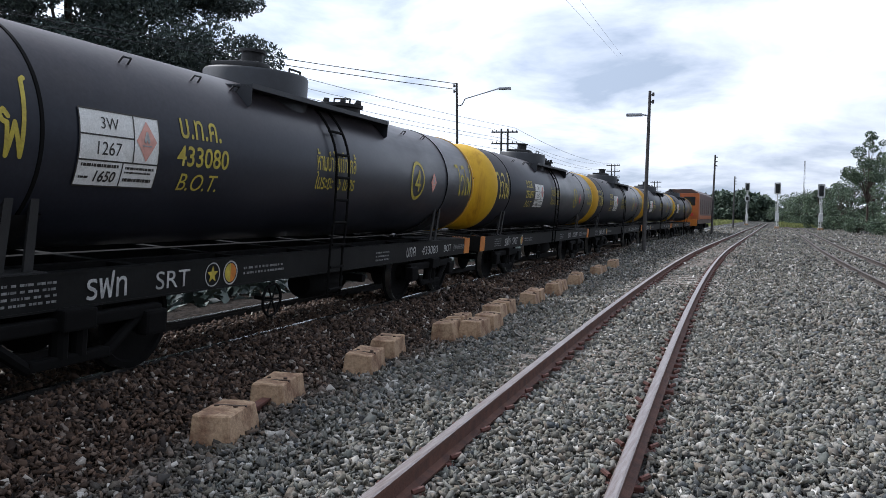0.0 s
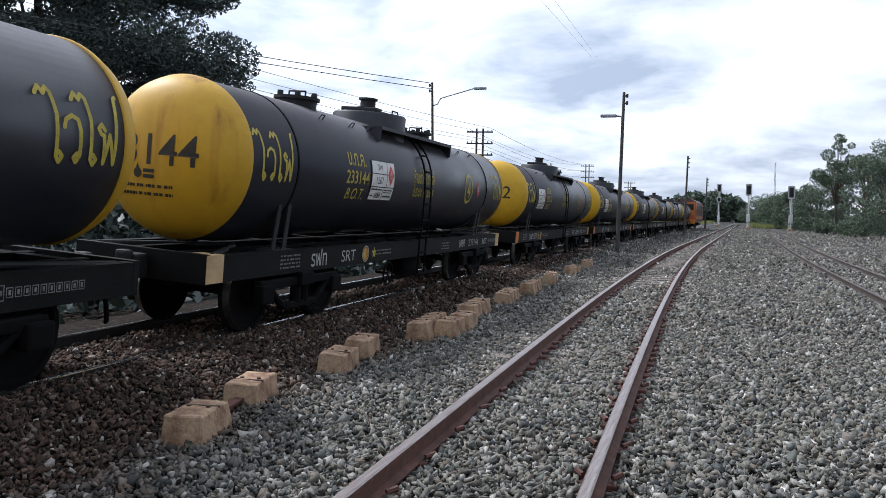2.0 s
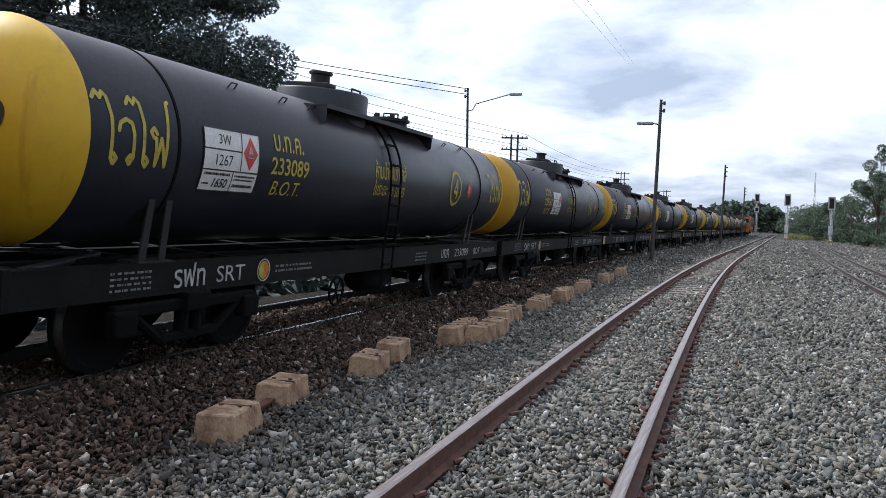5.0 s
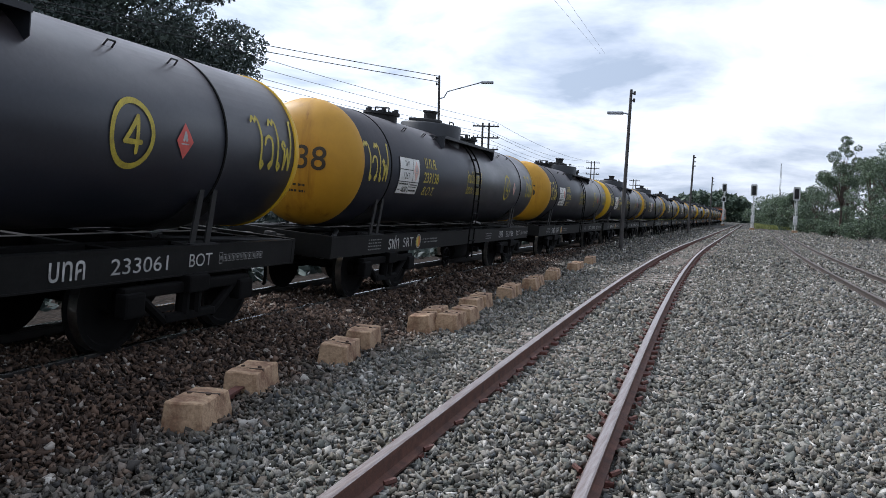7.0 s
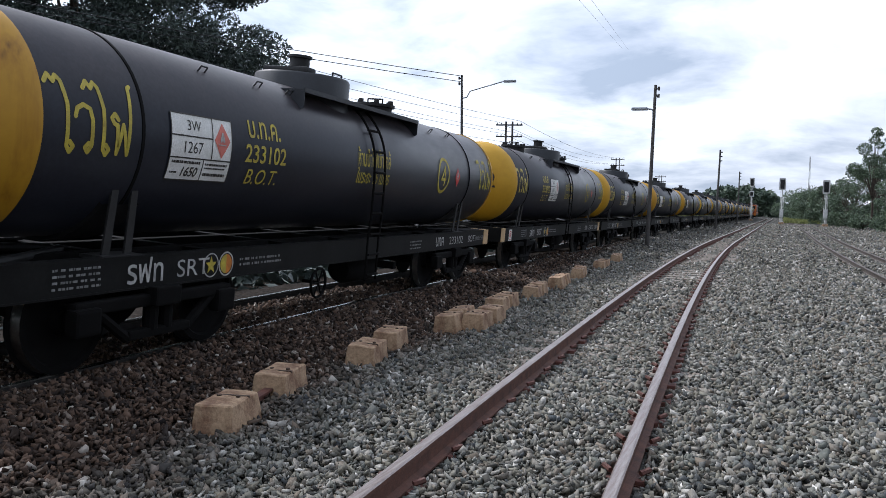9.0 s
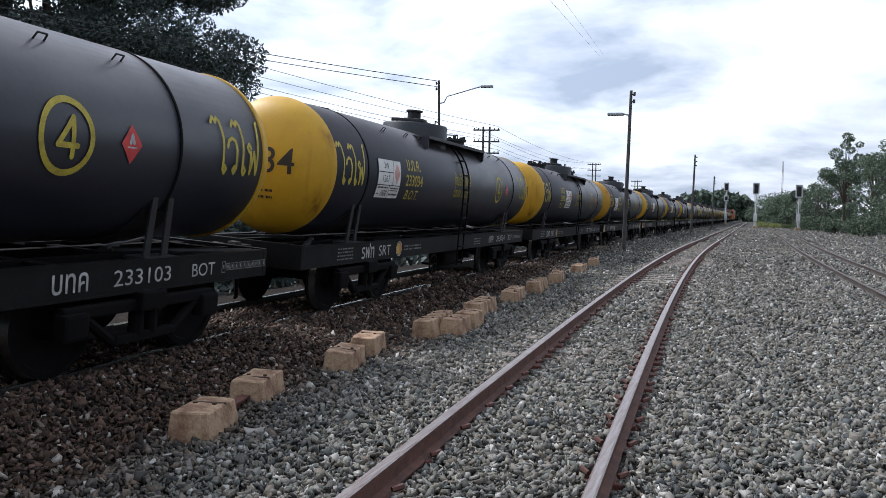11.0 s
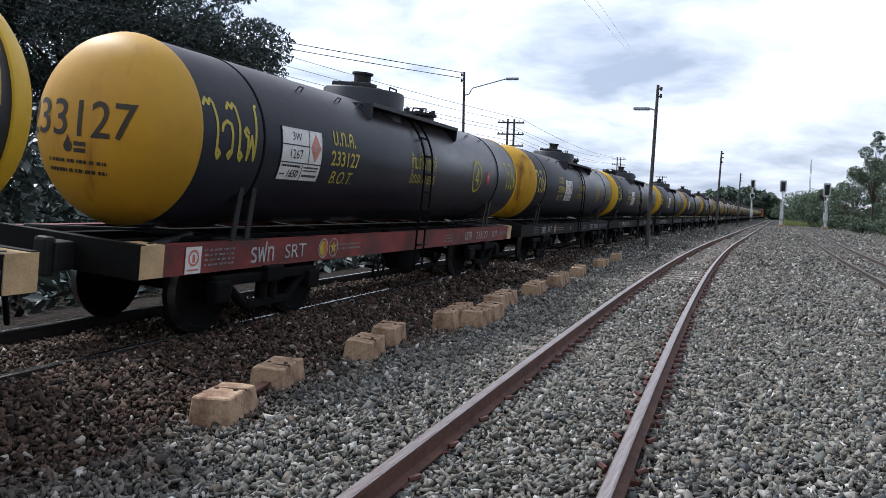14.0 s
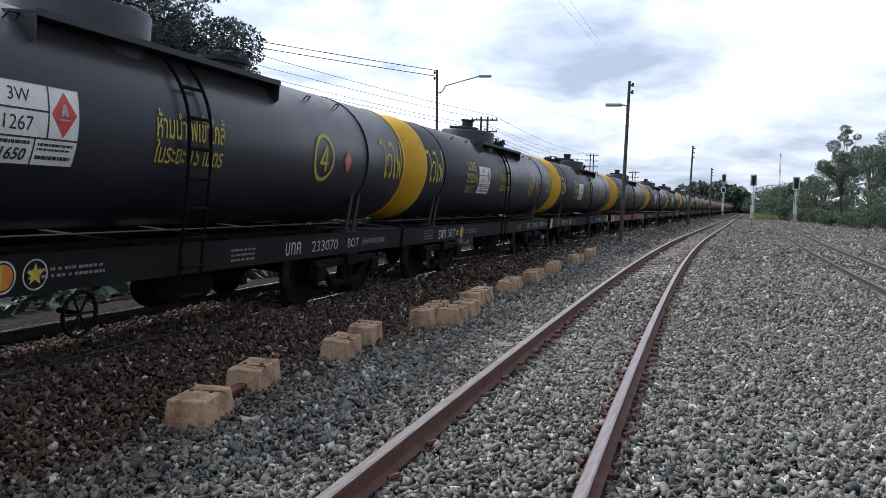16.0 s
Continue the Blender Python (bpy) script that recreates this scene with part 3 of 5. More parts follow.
def placard():
    """White hazard panel with a black grid; returns panel, grid, diamond and small print."""
    W, H = 0.415, 0.275
    bm = bmesh.new()
    n = 8
    for i in range(n):
        rect(bm, -W, W, -H + 2 * H * i / n, -H + 2 * H * (i + 1) / n)
    bmesh.ops.remove_doubles(bm, verts=bm.verts, dist=1e-5)
    panel = bent("placard_panel", bm, M_PLACARD, R_T, 0.010)
    bm = bmesh.new()
    t = 0.006
    for y in (-H, -0.085, 0.095, H):
        rect(bm, -W, W if y != 0.095 else 0.13, y - t, y + t)
    for x, y0, y1 in ((-W, -H, H), (W, -H, H), (0.13, -0.085, H), (0.03, -H, -0.085)):
        rect(bm, x - t, x + t, y0, y1)
    for y, x0, x1, g in ((-0.12, -0.38, -0.01, 0.022), (-0.125, 0.06, 0.38, 0.018), (-0.158, 0.06, 0.35, 0.014), (-0.215, 0.06, 0.37, 0.026), (-0.21, -0.38, -0.29, 0.016)):
        x = x0
        k = 0
        while x < x1:
            w = 0.014 + 0.013 * ((k * 7) % 3)
            rect(bm, x, min(x + w, x1), y - g / 2, y + g / 2)
            x += w + 0.006
            k += 1
    grid = bent("placard_grid", bm, M_PAINT_K, R_T, 0.013)
    bm = bmesh.new()
    bm.faces.new([bm.verts.new(p) for p in ((0.27, -0.065, 0), (0.385, 0.09, 0), (0.27, 0.245, 0), (0.155, 0.09, 0))])
    dia = bent("placard_diamond", bm, M_PAINT_R, R_T, 0.013)
    bm = bmesh.new()
    stroke(bm, [(0.25, 0.09), (0.27, 0.15), (0.29, 0.09)], 0.028)
    stroke(bm, [(0.22, 0.055), (0.32, 0.055)], 0.010)
    mark = bent("placard_flame", bm, M_PAINT_W, R_T, 0.016)
    return panel, grid, dia, mark


def on_tank(y, up):
    """A place on the tank's side at height up along the skin."""
    a = up / R_T
    return Matrix.Translation((R_T * math.cos(a) - R_T * math.cos(a), y, 0)) @ Matrix.Translation((0, 0, 0)) @ Matrix.Rotation(-a, 4, "Y") @ Matrix.Translation((R_T, 0, 0))


DISH = 0.40


def dish(r):
    """How far the domed tank end stands out at radius r."""
    return DISH * math.sqrt(max(1 - (r / R_T) ** 2.5, 0.0))


def domed(me, x, z):
    """Lays flat end lettering, centred at x, z, on the domed tank end."""
    bm = bmesh.new()
    bm.from_mesh(me)
    for k in range(-12, 13):
        for no in ((0, 1, 0), (0, 0, 1)):
            bmesh.ops.bisect_plane(bm, geom=bm.verts[:] + bm.edges[:] + bm.faces[:], plane_co=(0, k * 0.06, k * 0.06), plane_no=no)
    for v in bm.verts:
        px, pz = x + v.co.y, z + v.co.z
        v.co = Vector((px, -dish(math.hypot(px, pz)) - 0.005, pz))
    bm.to_mesh(me)
    bm.free()
    return me


def shell_meshes():
    bm = bmesh.new()
    seg = 64
    prof = [(R_T - 0.004, -HALF + 0.03), (R_T, -HALF + 0.035), (R_T, HALF - 0.035), (R_T - 0.004, HALF - 0.03)]
    lathe(bm, prof, seg)
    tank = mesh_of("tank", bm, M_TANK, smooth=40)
    bm = bmesh.new()
    prof = [(R_T - 0.05, 0.05), (R_T + 0.004, 0.045), (R_T + 0.014, 0.035), (R_T + 0.014, 0.0)]
    prof += [(r, -dish(r)) for r in (R_T * math.cos(radians(a)) for a in (8, 16, 25, 35, 45, 55, 65, 75, 83, 88.6))]
    lathe(bm, prof, seg)
    cap = mesh_of("end_cap", bm, M_YELLOW, smooth=40)
    bm = bmesh.new()
    lathe(bm, [(R_T - 0.01, -0.018), (R_T + 0.009, -0.014), (R_T + 0.009, 0.014), (R_T - 0.01, 0.018)], seg)
    band = mesh_of("plate_seam", bm, M_UNDER, smooth=40)
    return tank, cap, band


TANK_ME, CAP_ME, BAND_ME = shell_meshes()
WORD_ME, FOUR_ME = flammable_word(), circle_four()
DIA_ME, FLAME_ME = diamond()
PANEL_ME, GRID_ME, PDIA_ME, PFLAME_ME = placard()
CLASS_ME = text_mesh("class_letters", "บ.ท.ค.", 0.17, M_PAINT_Y, wrap=R_T, width=0.56, thick=0.012)
BOT_ME = text_mesh("type_letters", "B.O.T.", 0.15, M_PAINT_Y, shear=0.15, wrap=R_T, width=0.55)
WARN1_ME = text_mesh("warning_line", "ห้ามนำไฟเข้าใกล้", 0.24, M_PAINT_Y, wrap=R_T, width=0.98, thick=0.01)
WARN2_ME = text_mesh("warning_line", "ในระยะ 15 เมตร", 0.20, M_PAINT_Y, wrap=R_T, width=0.98, thick=0.01)
P3W_ME = text_mesh("placard_code", "3W", 0.085, M_PAINT_K, wrap=R_T, proud=0.013)
P1267_ME = text_mesh("placard_number", "1267", 0.095, M_PAINT_K, wrap=R_T, proud=0.013)
P1650_ME = text_mesh("placard_number", "1650", 0.085, M_PAINT_K, shear=0.2, wrap=R_T, proud=0.013, thick=0.02)
SRT_ME = text_mesh("owner_letters", "SRT", 0.15, M_PAINT_W, width=0.44)
THAI_ME = text_mesh("owner_letters", "รฟท", 0.21, M_PAINT_W, width=0.42, thick=0.01)
SBOT_ME = text_mesh("sill_letters", "BOT", 0.12, M_PAINT_W, width=0.36)
SCLASS_ME = text_mesh("sill_letters", "บทค", 0.15, M_PAINT_W, width=0.36, thick=0.008)


def small_print(name, x0, x1, rows, h, gap, mat=M_STENCIL, seed=1):
    """Bars for stencilled print too small to read."""
    rng = random.Random(seed)
    bm = bmesh.new()
    for k in range(rows):
        x = x0
        while x < x1:
            w = rng.uniform(0.012, 0.05)
            rect(bm, x, min(x + w, x1), -k * gap - h, -k * gap)
            x += w + rng.choice((0.006, 0.008, 0.012, 0.03))
    return bent(name, bm, mat, 0, 0.006)


PRINT4_ME = small_print("stencil_print", 0, 0.46, 4, 0.018, 0.045)
PRINT2_ME = small_print("stencil_print", 0, 0.75, 2, 0.022, 0.05, seed=3)
PRINT3_ME = small_print("stencil_print", 0, 0.45, 3, 0.02, 0.05, seed=5)


def code_boxes():
    bm = bmesh.new()
    for k in range(11):
        x = k * 0.075
        big = k == 0
        h = 0.055 if big else 0.036
        for a, b, c, d in ((x, x + 0.06, -h, -h + 0.007), (x, x + 0.06, h - 0.007, h), (x, x + 0.007, -h, h), (x + 0.053, x + 0.06, -h, h), (x + 0.02, x + 0.042, -0.018, 0.018)):
            rect(bm, a, b, c, d)
    return bent("stencil_boxes", bm, M_STENCIL, 0, 0.006)


BOXES_ME = code_boxes()


def emblems():
    bm = bmesh.new()
    pts = [(math.sin(k * math.pi / 5) * (0.085 if k % 2 == 0 else 0.036), math.cos(k * math.pi / 5) * (0.085 if k % 2 == 0 else 0.036), 0) for k in range(10)]
    c = bm.verts.new((0, 0, 0))
    vs = [bm.verts.new(p) for p in pts]
    for i in range(10):
        bm.faces.new((c, vs[i], vs[(i + 1) % 10]))
    star = bent("star_mark", bm, M_PAINT_Y, 0, 0.007)
    bm = bmesh.new()
    ring(bm, (0, 0), 0.10, 0.115, seg=28)
    for side, mat in ((-1, 1), (1, 2)):
        bm.faces.new([bm.verts.new((side * 0.09 * math.sin(math.pi * i / 12), 0.09 * math.cos(math.pi * i / 12), 0)) for i in range(13)]).material_index = mat
    disc = bent("round_emblem", bm, (M_PAINT_W, M_PAINT_Y, M_PAINT_O), 0, 0.007)
    bm = bmesh.new()
    ring(bm, (0, 0), 0.10, 0.112, seg=28)
    hoop = bent("star_ring", bm, M_PAINT_W, 0, 0.007)
    return star, disc, hoop


STAR_ME, DISC_ME, HOOP_ME = emblems()


def sill_mesh(mat):
    """One side sill: a channel with flanges and ribs."""
    bm = bmesh.new()
    box(bm, SILL_W - 0.012, SILL_W, -SILL_HALF, SILL_HALF, SILL_Z0, SILL_Z1, 0.003)
    box(bm, SILL_W - 0.09, SILL_W + 0.006, -SILL_HALF, SILL_HALF, SILL_Z1 - 0.014, SILL_Z1 + 0.002)
    box(bm, SILL_W - 0.09, SILL_W + 0.004, -SILL_HALF, SILL_HALF, SILL_Z0 - 0.002, SILL_Z0 + 0.014)
    return mesh_of("side_sill", bm, mat)


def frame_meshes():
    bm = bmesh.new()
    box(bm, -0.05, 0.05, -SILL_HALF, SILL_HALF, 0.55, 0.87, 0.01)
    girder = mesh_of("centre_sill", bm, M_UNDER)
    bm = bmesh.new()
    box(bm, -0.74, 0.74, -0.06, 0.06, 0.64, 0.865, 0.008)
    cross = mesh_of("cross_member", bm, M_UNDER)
    bm = bmesh.new()
    rod(bm, (0.68, 5.5, 0.86), (0.06, 4.15, 0.86), 0.035)
    brace = mesh_of("diagonal_brace", bm, M_STEEL_DARK)
    bm = bmesh.new()
    box(bm, -SILL_W - 0.004, SILL_W + 0.004, -0.04, 0.03, 0.60, 0.895, 0.008)
    beam = mesh_of("end_beam", bm, M_SILL)
    bm = bmesh.new()
    box(bm, -0.10, 0.10, 0.0, 0.24, 0.60, 0.84, 0.02)
    box(bm, -0.07, 0.07, 0.2, 0.31, 0.55, 0.88, 0.03)
    coupler = mesh_of("coupler", bm, M_STEEL_DARK)
    bm = bmesh.new()
    pts = [(0.32, 0.02, 0.72), (0.32, 0.14, 0.66), (0.32, 0.20, 0.45), (0.30, 0.24, 0.30), (0.26, 0.28, 0.28)]
    pipe(bm, pts, 0.022)
    hose = mesh_of("brake_hose", bm, M_UNDER, smooth=60)
    bm = bmesh.new()
    for y in (-0.12, 0.12):
        vs = box(bm, 0, 0.02, y - 0.04, y + 0.04, 0.0, 1.0, 0.0)
        for v in vs:
            k = v.co.z
            v.co = Vector((0.66 + v.co.x + 0.05 * k, v.co.y * (1.0 - 0.12 * k), 0.88 + 0.52 * k))
    box(bm, 0.52, 0.745, -0.22, 0.22, 0.865, 0.89)
    leg = mesh_of("saddle_leg", bm, M_LEG)
    bm = bmesh.new()
    lathe(bm, [(R_T + 0.002, -0.2), (R_T + 0.03, -0.2), (R_T + 0.03, 0.2), (R_T + 0.002, 0.2)], 48)
    bmesh.ops.delete(bm, geom=[v for v in bm.verts if v.co.z > -0.45], context="VERTS")
    saddle = mesh_of("saddle", bm, M_STEEL_DARK)
    return (girder, cross, brace), beam, coupler, hose, leg, saddle


UNDER_ME, BEAM_ME, COUPLER_ME, HOSE_ME, LEG_ME, SADDLE_ME = frame_meshes()
SILL_ME, SILL_RED_ME = sill_mesh(M_SILL), sill_mesh(M_SILL_RED)


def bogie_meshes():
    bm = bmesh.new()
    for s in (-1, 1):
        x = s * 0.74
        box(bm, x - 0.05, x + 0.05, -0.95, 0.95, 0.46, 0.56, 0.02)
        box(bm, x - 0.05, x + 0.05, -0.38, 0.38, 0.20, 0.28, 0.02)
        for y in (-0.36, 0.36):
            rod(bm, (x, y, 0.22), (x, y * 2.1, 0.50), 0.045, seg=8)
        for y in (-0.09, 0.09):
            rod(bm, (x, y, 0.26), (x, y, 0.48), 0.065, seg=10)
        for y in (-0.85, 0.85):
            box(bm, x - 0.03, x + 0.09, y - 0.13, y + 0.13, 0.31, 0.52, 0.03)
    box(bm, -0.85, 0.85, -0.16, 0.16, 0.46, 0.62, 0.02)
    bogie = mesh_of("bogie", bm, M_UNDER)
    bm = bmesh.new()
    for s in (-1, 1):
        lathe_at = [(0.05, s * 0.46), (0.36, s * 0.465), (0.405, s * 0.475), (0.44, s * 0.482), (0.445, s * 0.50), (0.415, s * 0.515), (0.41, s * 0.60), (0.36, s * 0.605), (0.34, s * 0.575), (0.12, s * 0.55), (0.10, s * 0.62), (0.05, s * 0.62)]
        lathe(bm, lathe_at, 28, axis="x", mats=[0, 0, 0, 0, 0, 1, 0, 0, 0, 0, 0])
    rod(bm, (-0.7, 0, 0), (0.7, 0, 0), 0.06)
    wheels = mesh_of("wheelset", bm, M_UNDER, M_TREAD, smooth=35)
    return bogie, wheels


BOGIE_ME, WHEEL_ME = bogie_meshes()


def top_meshes():
    bm = bmesh.new()
    lathe(bm, [(0.02, 1.03), (0.48, 1.025), (0.56, 1.015), (0.58, 0.99), (0.58, 0.45)], 40, axis="z")
    dome = mesh_of("dome", bm, M_DOME, smooth=40)
    bm = bmesh.new()
    rod(bm, (0, 0, 1.03), (0, 0, 1.12), 0.20, seg=16)
    rod(bm, (0, 0, 1.12), (0, 0, 1.24), 0.12, seg=12)
    rod(bm, (0, 0, 1.24), (0, 0, 1.27), 0.15, seg=12)
    box(bm, -0.3, 0.3, -0.34, -0.12, 1.03, 1.10, 0.02)
    box(bm, -0.22, 0.22, 0.14, 0.32, 1.03, 1.09, 0.02)
    valve = mesh_of("valve_block", bm, M_STEEL_DARK, smooth=40)
    bm = bmesh.new()
    pipe(bm, [(0.3, 0.2, 1.02), (0.3, 0.2, 1.12), (0.3, 0.44, 1.12), (0.3, 0.44, 0.98)], 0.012)
    grab = mesh_of("grab_handle", bm, M_STEEL_DARK)
    bm = bmesh.new()
    # running board: flat tread, outer edge strip and gusset plates down to the shell
    for s in (-1, 1):
        box(bm, min(s * 0.34, s * 0.70), max(s * 0.34, s * 0.70), -1.66, 1.66, 0.725, 0.74)
        box(bm, min(s * 0.695, s * 0.707), max(s * 0.695, s * 0.707), -1.66, 1.66, 0.705, 0.755)
        for y in (-1.655, 1.645):
            vs = [bm.verts.new((s * x, yy, z)) for yy in (y, y + 0.01) for x, z in ((0.36, 0.735), (0.70, 0.735), (0.70, 0.55), (0.63, 0.50))]
            bm.faces.new(vs[:4])
            bm.faces.new(vs[4:])
            for i in range(4):
                bm.faces.new((vs[i], vs[(i + 1) % 4], vs[4 + (i + 1) % 4], vs[4 + i]))
    board = mesh_of("running_board", bm, M_DOME)
    bm = bmesh.new()
    rod(bm, (0, 0, 0.84), (0, 0, 0.96), 0.26, seg=24)
    rod(bm, (0, 0, 0.96), (0, 0, 1.0), 0.30, seg=24)
    for k in range(6):
        a = k * math.pi / 3
        box(bm, 0.25 * math.cos(a) - 0.03, 0.25 * math.cos(a) + 0.03, 0.25 * math.sin(a) - 0.03, 0.25 * math.sin(a) + 0.03, 0.99, 1.06, 0.01)
    pipe(bm, [(-0.12, 0, 1.0), (-0.12, 0, 1.08), (0.12, 0, 1.08), (0.12, 0, 1.0)], 0.012)
    hatch = mesh_of("filling_hatch", bm, M_STEEL_DARK, smooth=35)
    bm = bmesh.new()
    for y in (-0.16, 0.16):
        prev = None
        for k in range(12):
            a = radians(52 - k * 6.5)
            p = ((R_T + 0.05) * math.cos(a), y, (R_T + 0.05) * math.sin(a))
            if a < radians(2):
                p = (R_T + 0.06, y, -(k - 7) * 0.16)
            if prev:
                rod(bm, prev, p, 0.015, seg=6)
            prev = p
        rod(bm, prev, (R_T + 0.04, y, -0.92), 0.015, seg=6)
        rod(bm, (R_T + 0.04, y, -0.92), (R_T + 0.04, y, -1.45), 0.015, seg=6)
    for k in range(8):
        z = 0.45 - k * 0.26
        x = max(math.sqrt(max(R_T ** 2 - z * z, 0)) + 0.05, 0.6) if z > 0 else R_T + 0.06
        rod(bm, (x, -0.16, z), (x, 0.16, z), 0.016, seg=6)
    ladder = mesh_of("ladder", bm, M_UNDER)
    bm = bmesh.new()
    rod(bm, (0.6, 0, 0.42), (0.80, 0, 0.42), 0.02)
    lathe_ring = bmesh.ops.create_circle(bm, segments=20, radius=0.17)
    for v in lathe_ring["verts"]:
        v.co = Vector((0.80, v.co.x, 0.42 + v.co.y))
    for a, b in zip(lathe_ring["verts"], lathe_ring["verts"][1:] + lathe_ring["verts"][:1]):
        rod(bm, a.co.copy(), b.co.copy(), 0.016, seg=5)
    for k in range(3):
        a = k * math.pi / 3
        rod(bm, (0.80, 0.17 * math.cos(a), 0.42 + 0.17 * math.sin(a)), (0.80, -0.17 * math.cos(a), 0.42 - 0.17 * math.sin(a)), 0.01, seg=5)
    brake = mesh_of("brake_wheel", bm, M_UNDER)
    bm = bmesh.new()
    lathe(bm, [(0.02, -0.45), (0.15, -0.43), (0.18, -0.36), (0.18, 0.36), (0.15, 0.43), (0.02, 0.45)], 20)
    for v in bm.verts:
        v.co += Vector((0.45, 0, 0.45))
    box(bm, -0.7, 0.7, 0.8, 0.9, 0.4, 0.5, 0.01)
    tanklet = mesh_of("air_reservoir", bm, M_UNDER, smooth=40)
    bm = bmesh.new()
    pipe(bm, [(0, -0.05, 0), (0, -0.045, 0.06), (0, 0.045, 0.06), (0, 0.05, 0)], 0.008, 6)
    rod(bm, (0, -0.09, -0.01), (0, 0.09, -0.01), 0.01, seg=6)
    eye = mesh_of("lifting_eye", bm, M_STEEL_DARK)
    return dome, valve, grab, board, hatch, ladder, brake, tanklet, eye


DOME_ME, VALVE_ME, GRAB_ME, BOARD_ME, HATCH_ME, LADDER_ME, BRAKE_ME, AIR_ME, EYE_ME = top_meshes()


def corner_patch(mat):
    bm = bmesh.new()
    box(bm, SILL_W - 0.26, SILL_W + 0.010, -0.012, 0.27, SILL_Z0, SILL_Z1 + 0.006)
    return mesh_of("corner_patch", bm, mat)


PATCH_ME = {"orange": corner_patch(M_PAINT_O), "cream": corner_patch(surface("marking_cream", (0.72, 0.50, 0.26), (0.5, 0.34, 0.17), 5, 60, 0.6, bumpy=0))}
NUMBER_ME, REAR_ME = {}, {}
wheelsets = []


SILL_USUAL = (-3.9, -3.3, None, -2.75, 3.4)
# by place in the train: owner's letters, short name, star, disc and number along the sill
SILL_MARKS = {
    4: (-3.52, -2.75, -2.2, -1.92, 3.53), 5: (-4.07, -3.59, -3.22, -2.92, 3.1), 6: (-3.44, -2.58, -1.72, -2.02, 3.5), 7: (-3.75, -3.01, -2.62, -2.2, 3.0),
    8: (-3.22, -2.43, None, -1.89, 3.04), 12: (-3.7, -3.09, None, -2.64, 3.61), 13: (-3.68, -3.12, None, -2.63, 2.9), 14: (-3.3, -2.6, -2.07, -1.79, 4.1),
    15: (-4.06, -3.45, -3.2, -2.97, 3.7), 18: (-3.61, -3.0, -2.59, -2.28, 3.59), 19: (-2.95, -2.21, -2.59, -1.73, 3.6), 20: (-3.73, -3.1, -0.59, -2.51, 3.33),
    21: (-4.01, -3.36, -2.49, -2.74, 3.5), 23: (-3.9, -3.35, -3.03, -2.76, 3.9), 24: (-3.6, -2.9, -1.61, -1.89, 2.95),
}
HATCHED = (6, 7, 8, 11, 12, 14, 16, 19, 22)


def inspection_plate():
    bm = bmesh.new()
    rect(bm, -0.11, 0.11, -0.12, 0.12, 0.0, 0)
    ring(bm, (0, 0.02), 0.055, 0.075, seg=24, mat=1)
    for v in bm.verts[4:]:
        v.co.z = 0.002
    rect(bm, -0.018, 0.018, -0.02, 0.05, 0.002, 1)
    rect(bm, -0.08, 0.08, -0.095, -0.08, 0.002, 1)
    for v in bm.verts:
        v.co = Vector((0.009 + v.co.z, v.co.x, v.co.y))
    me = bpy.data.meshes.new("inspection_plate")
    bm.to_mesh(me)
    bm.free()
    me.materials.append(M_PLACARD)
    me.materials.append(M_PAINT_R)
    return me


PLATE_ME = inspection_plate()


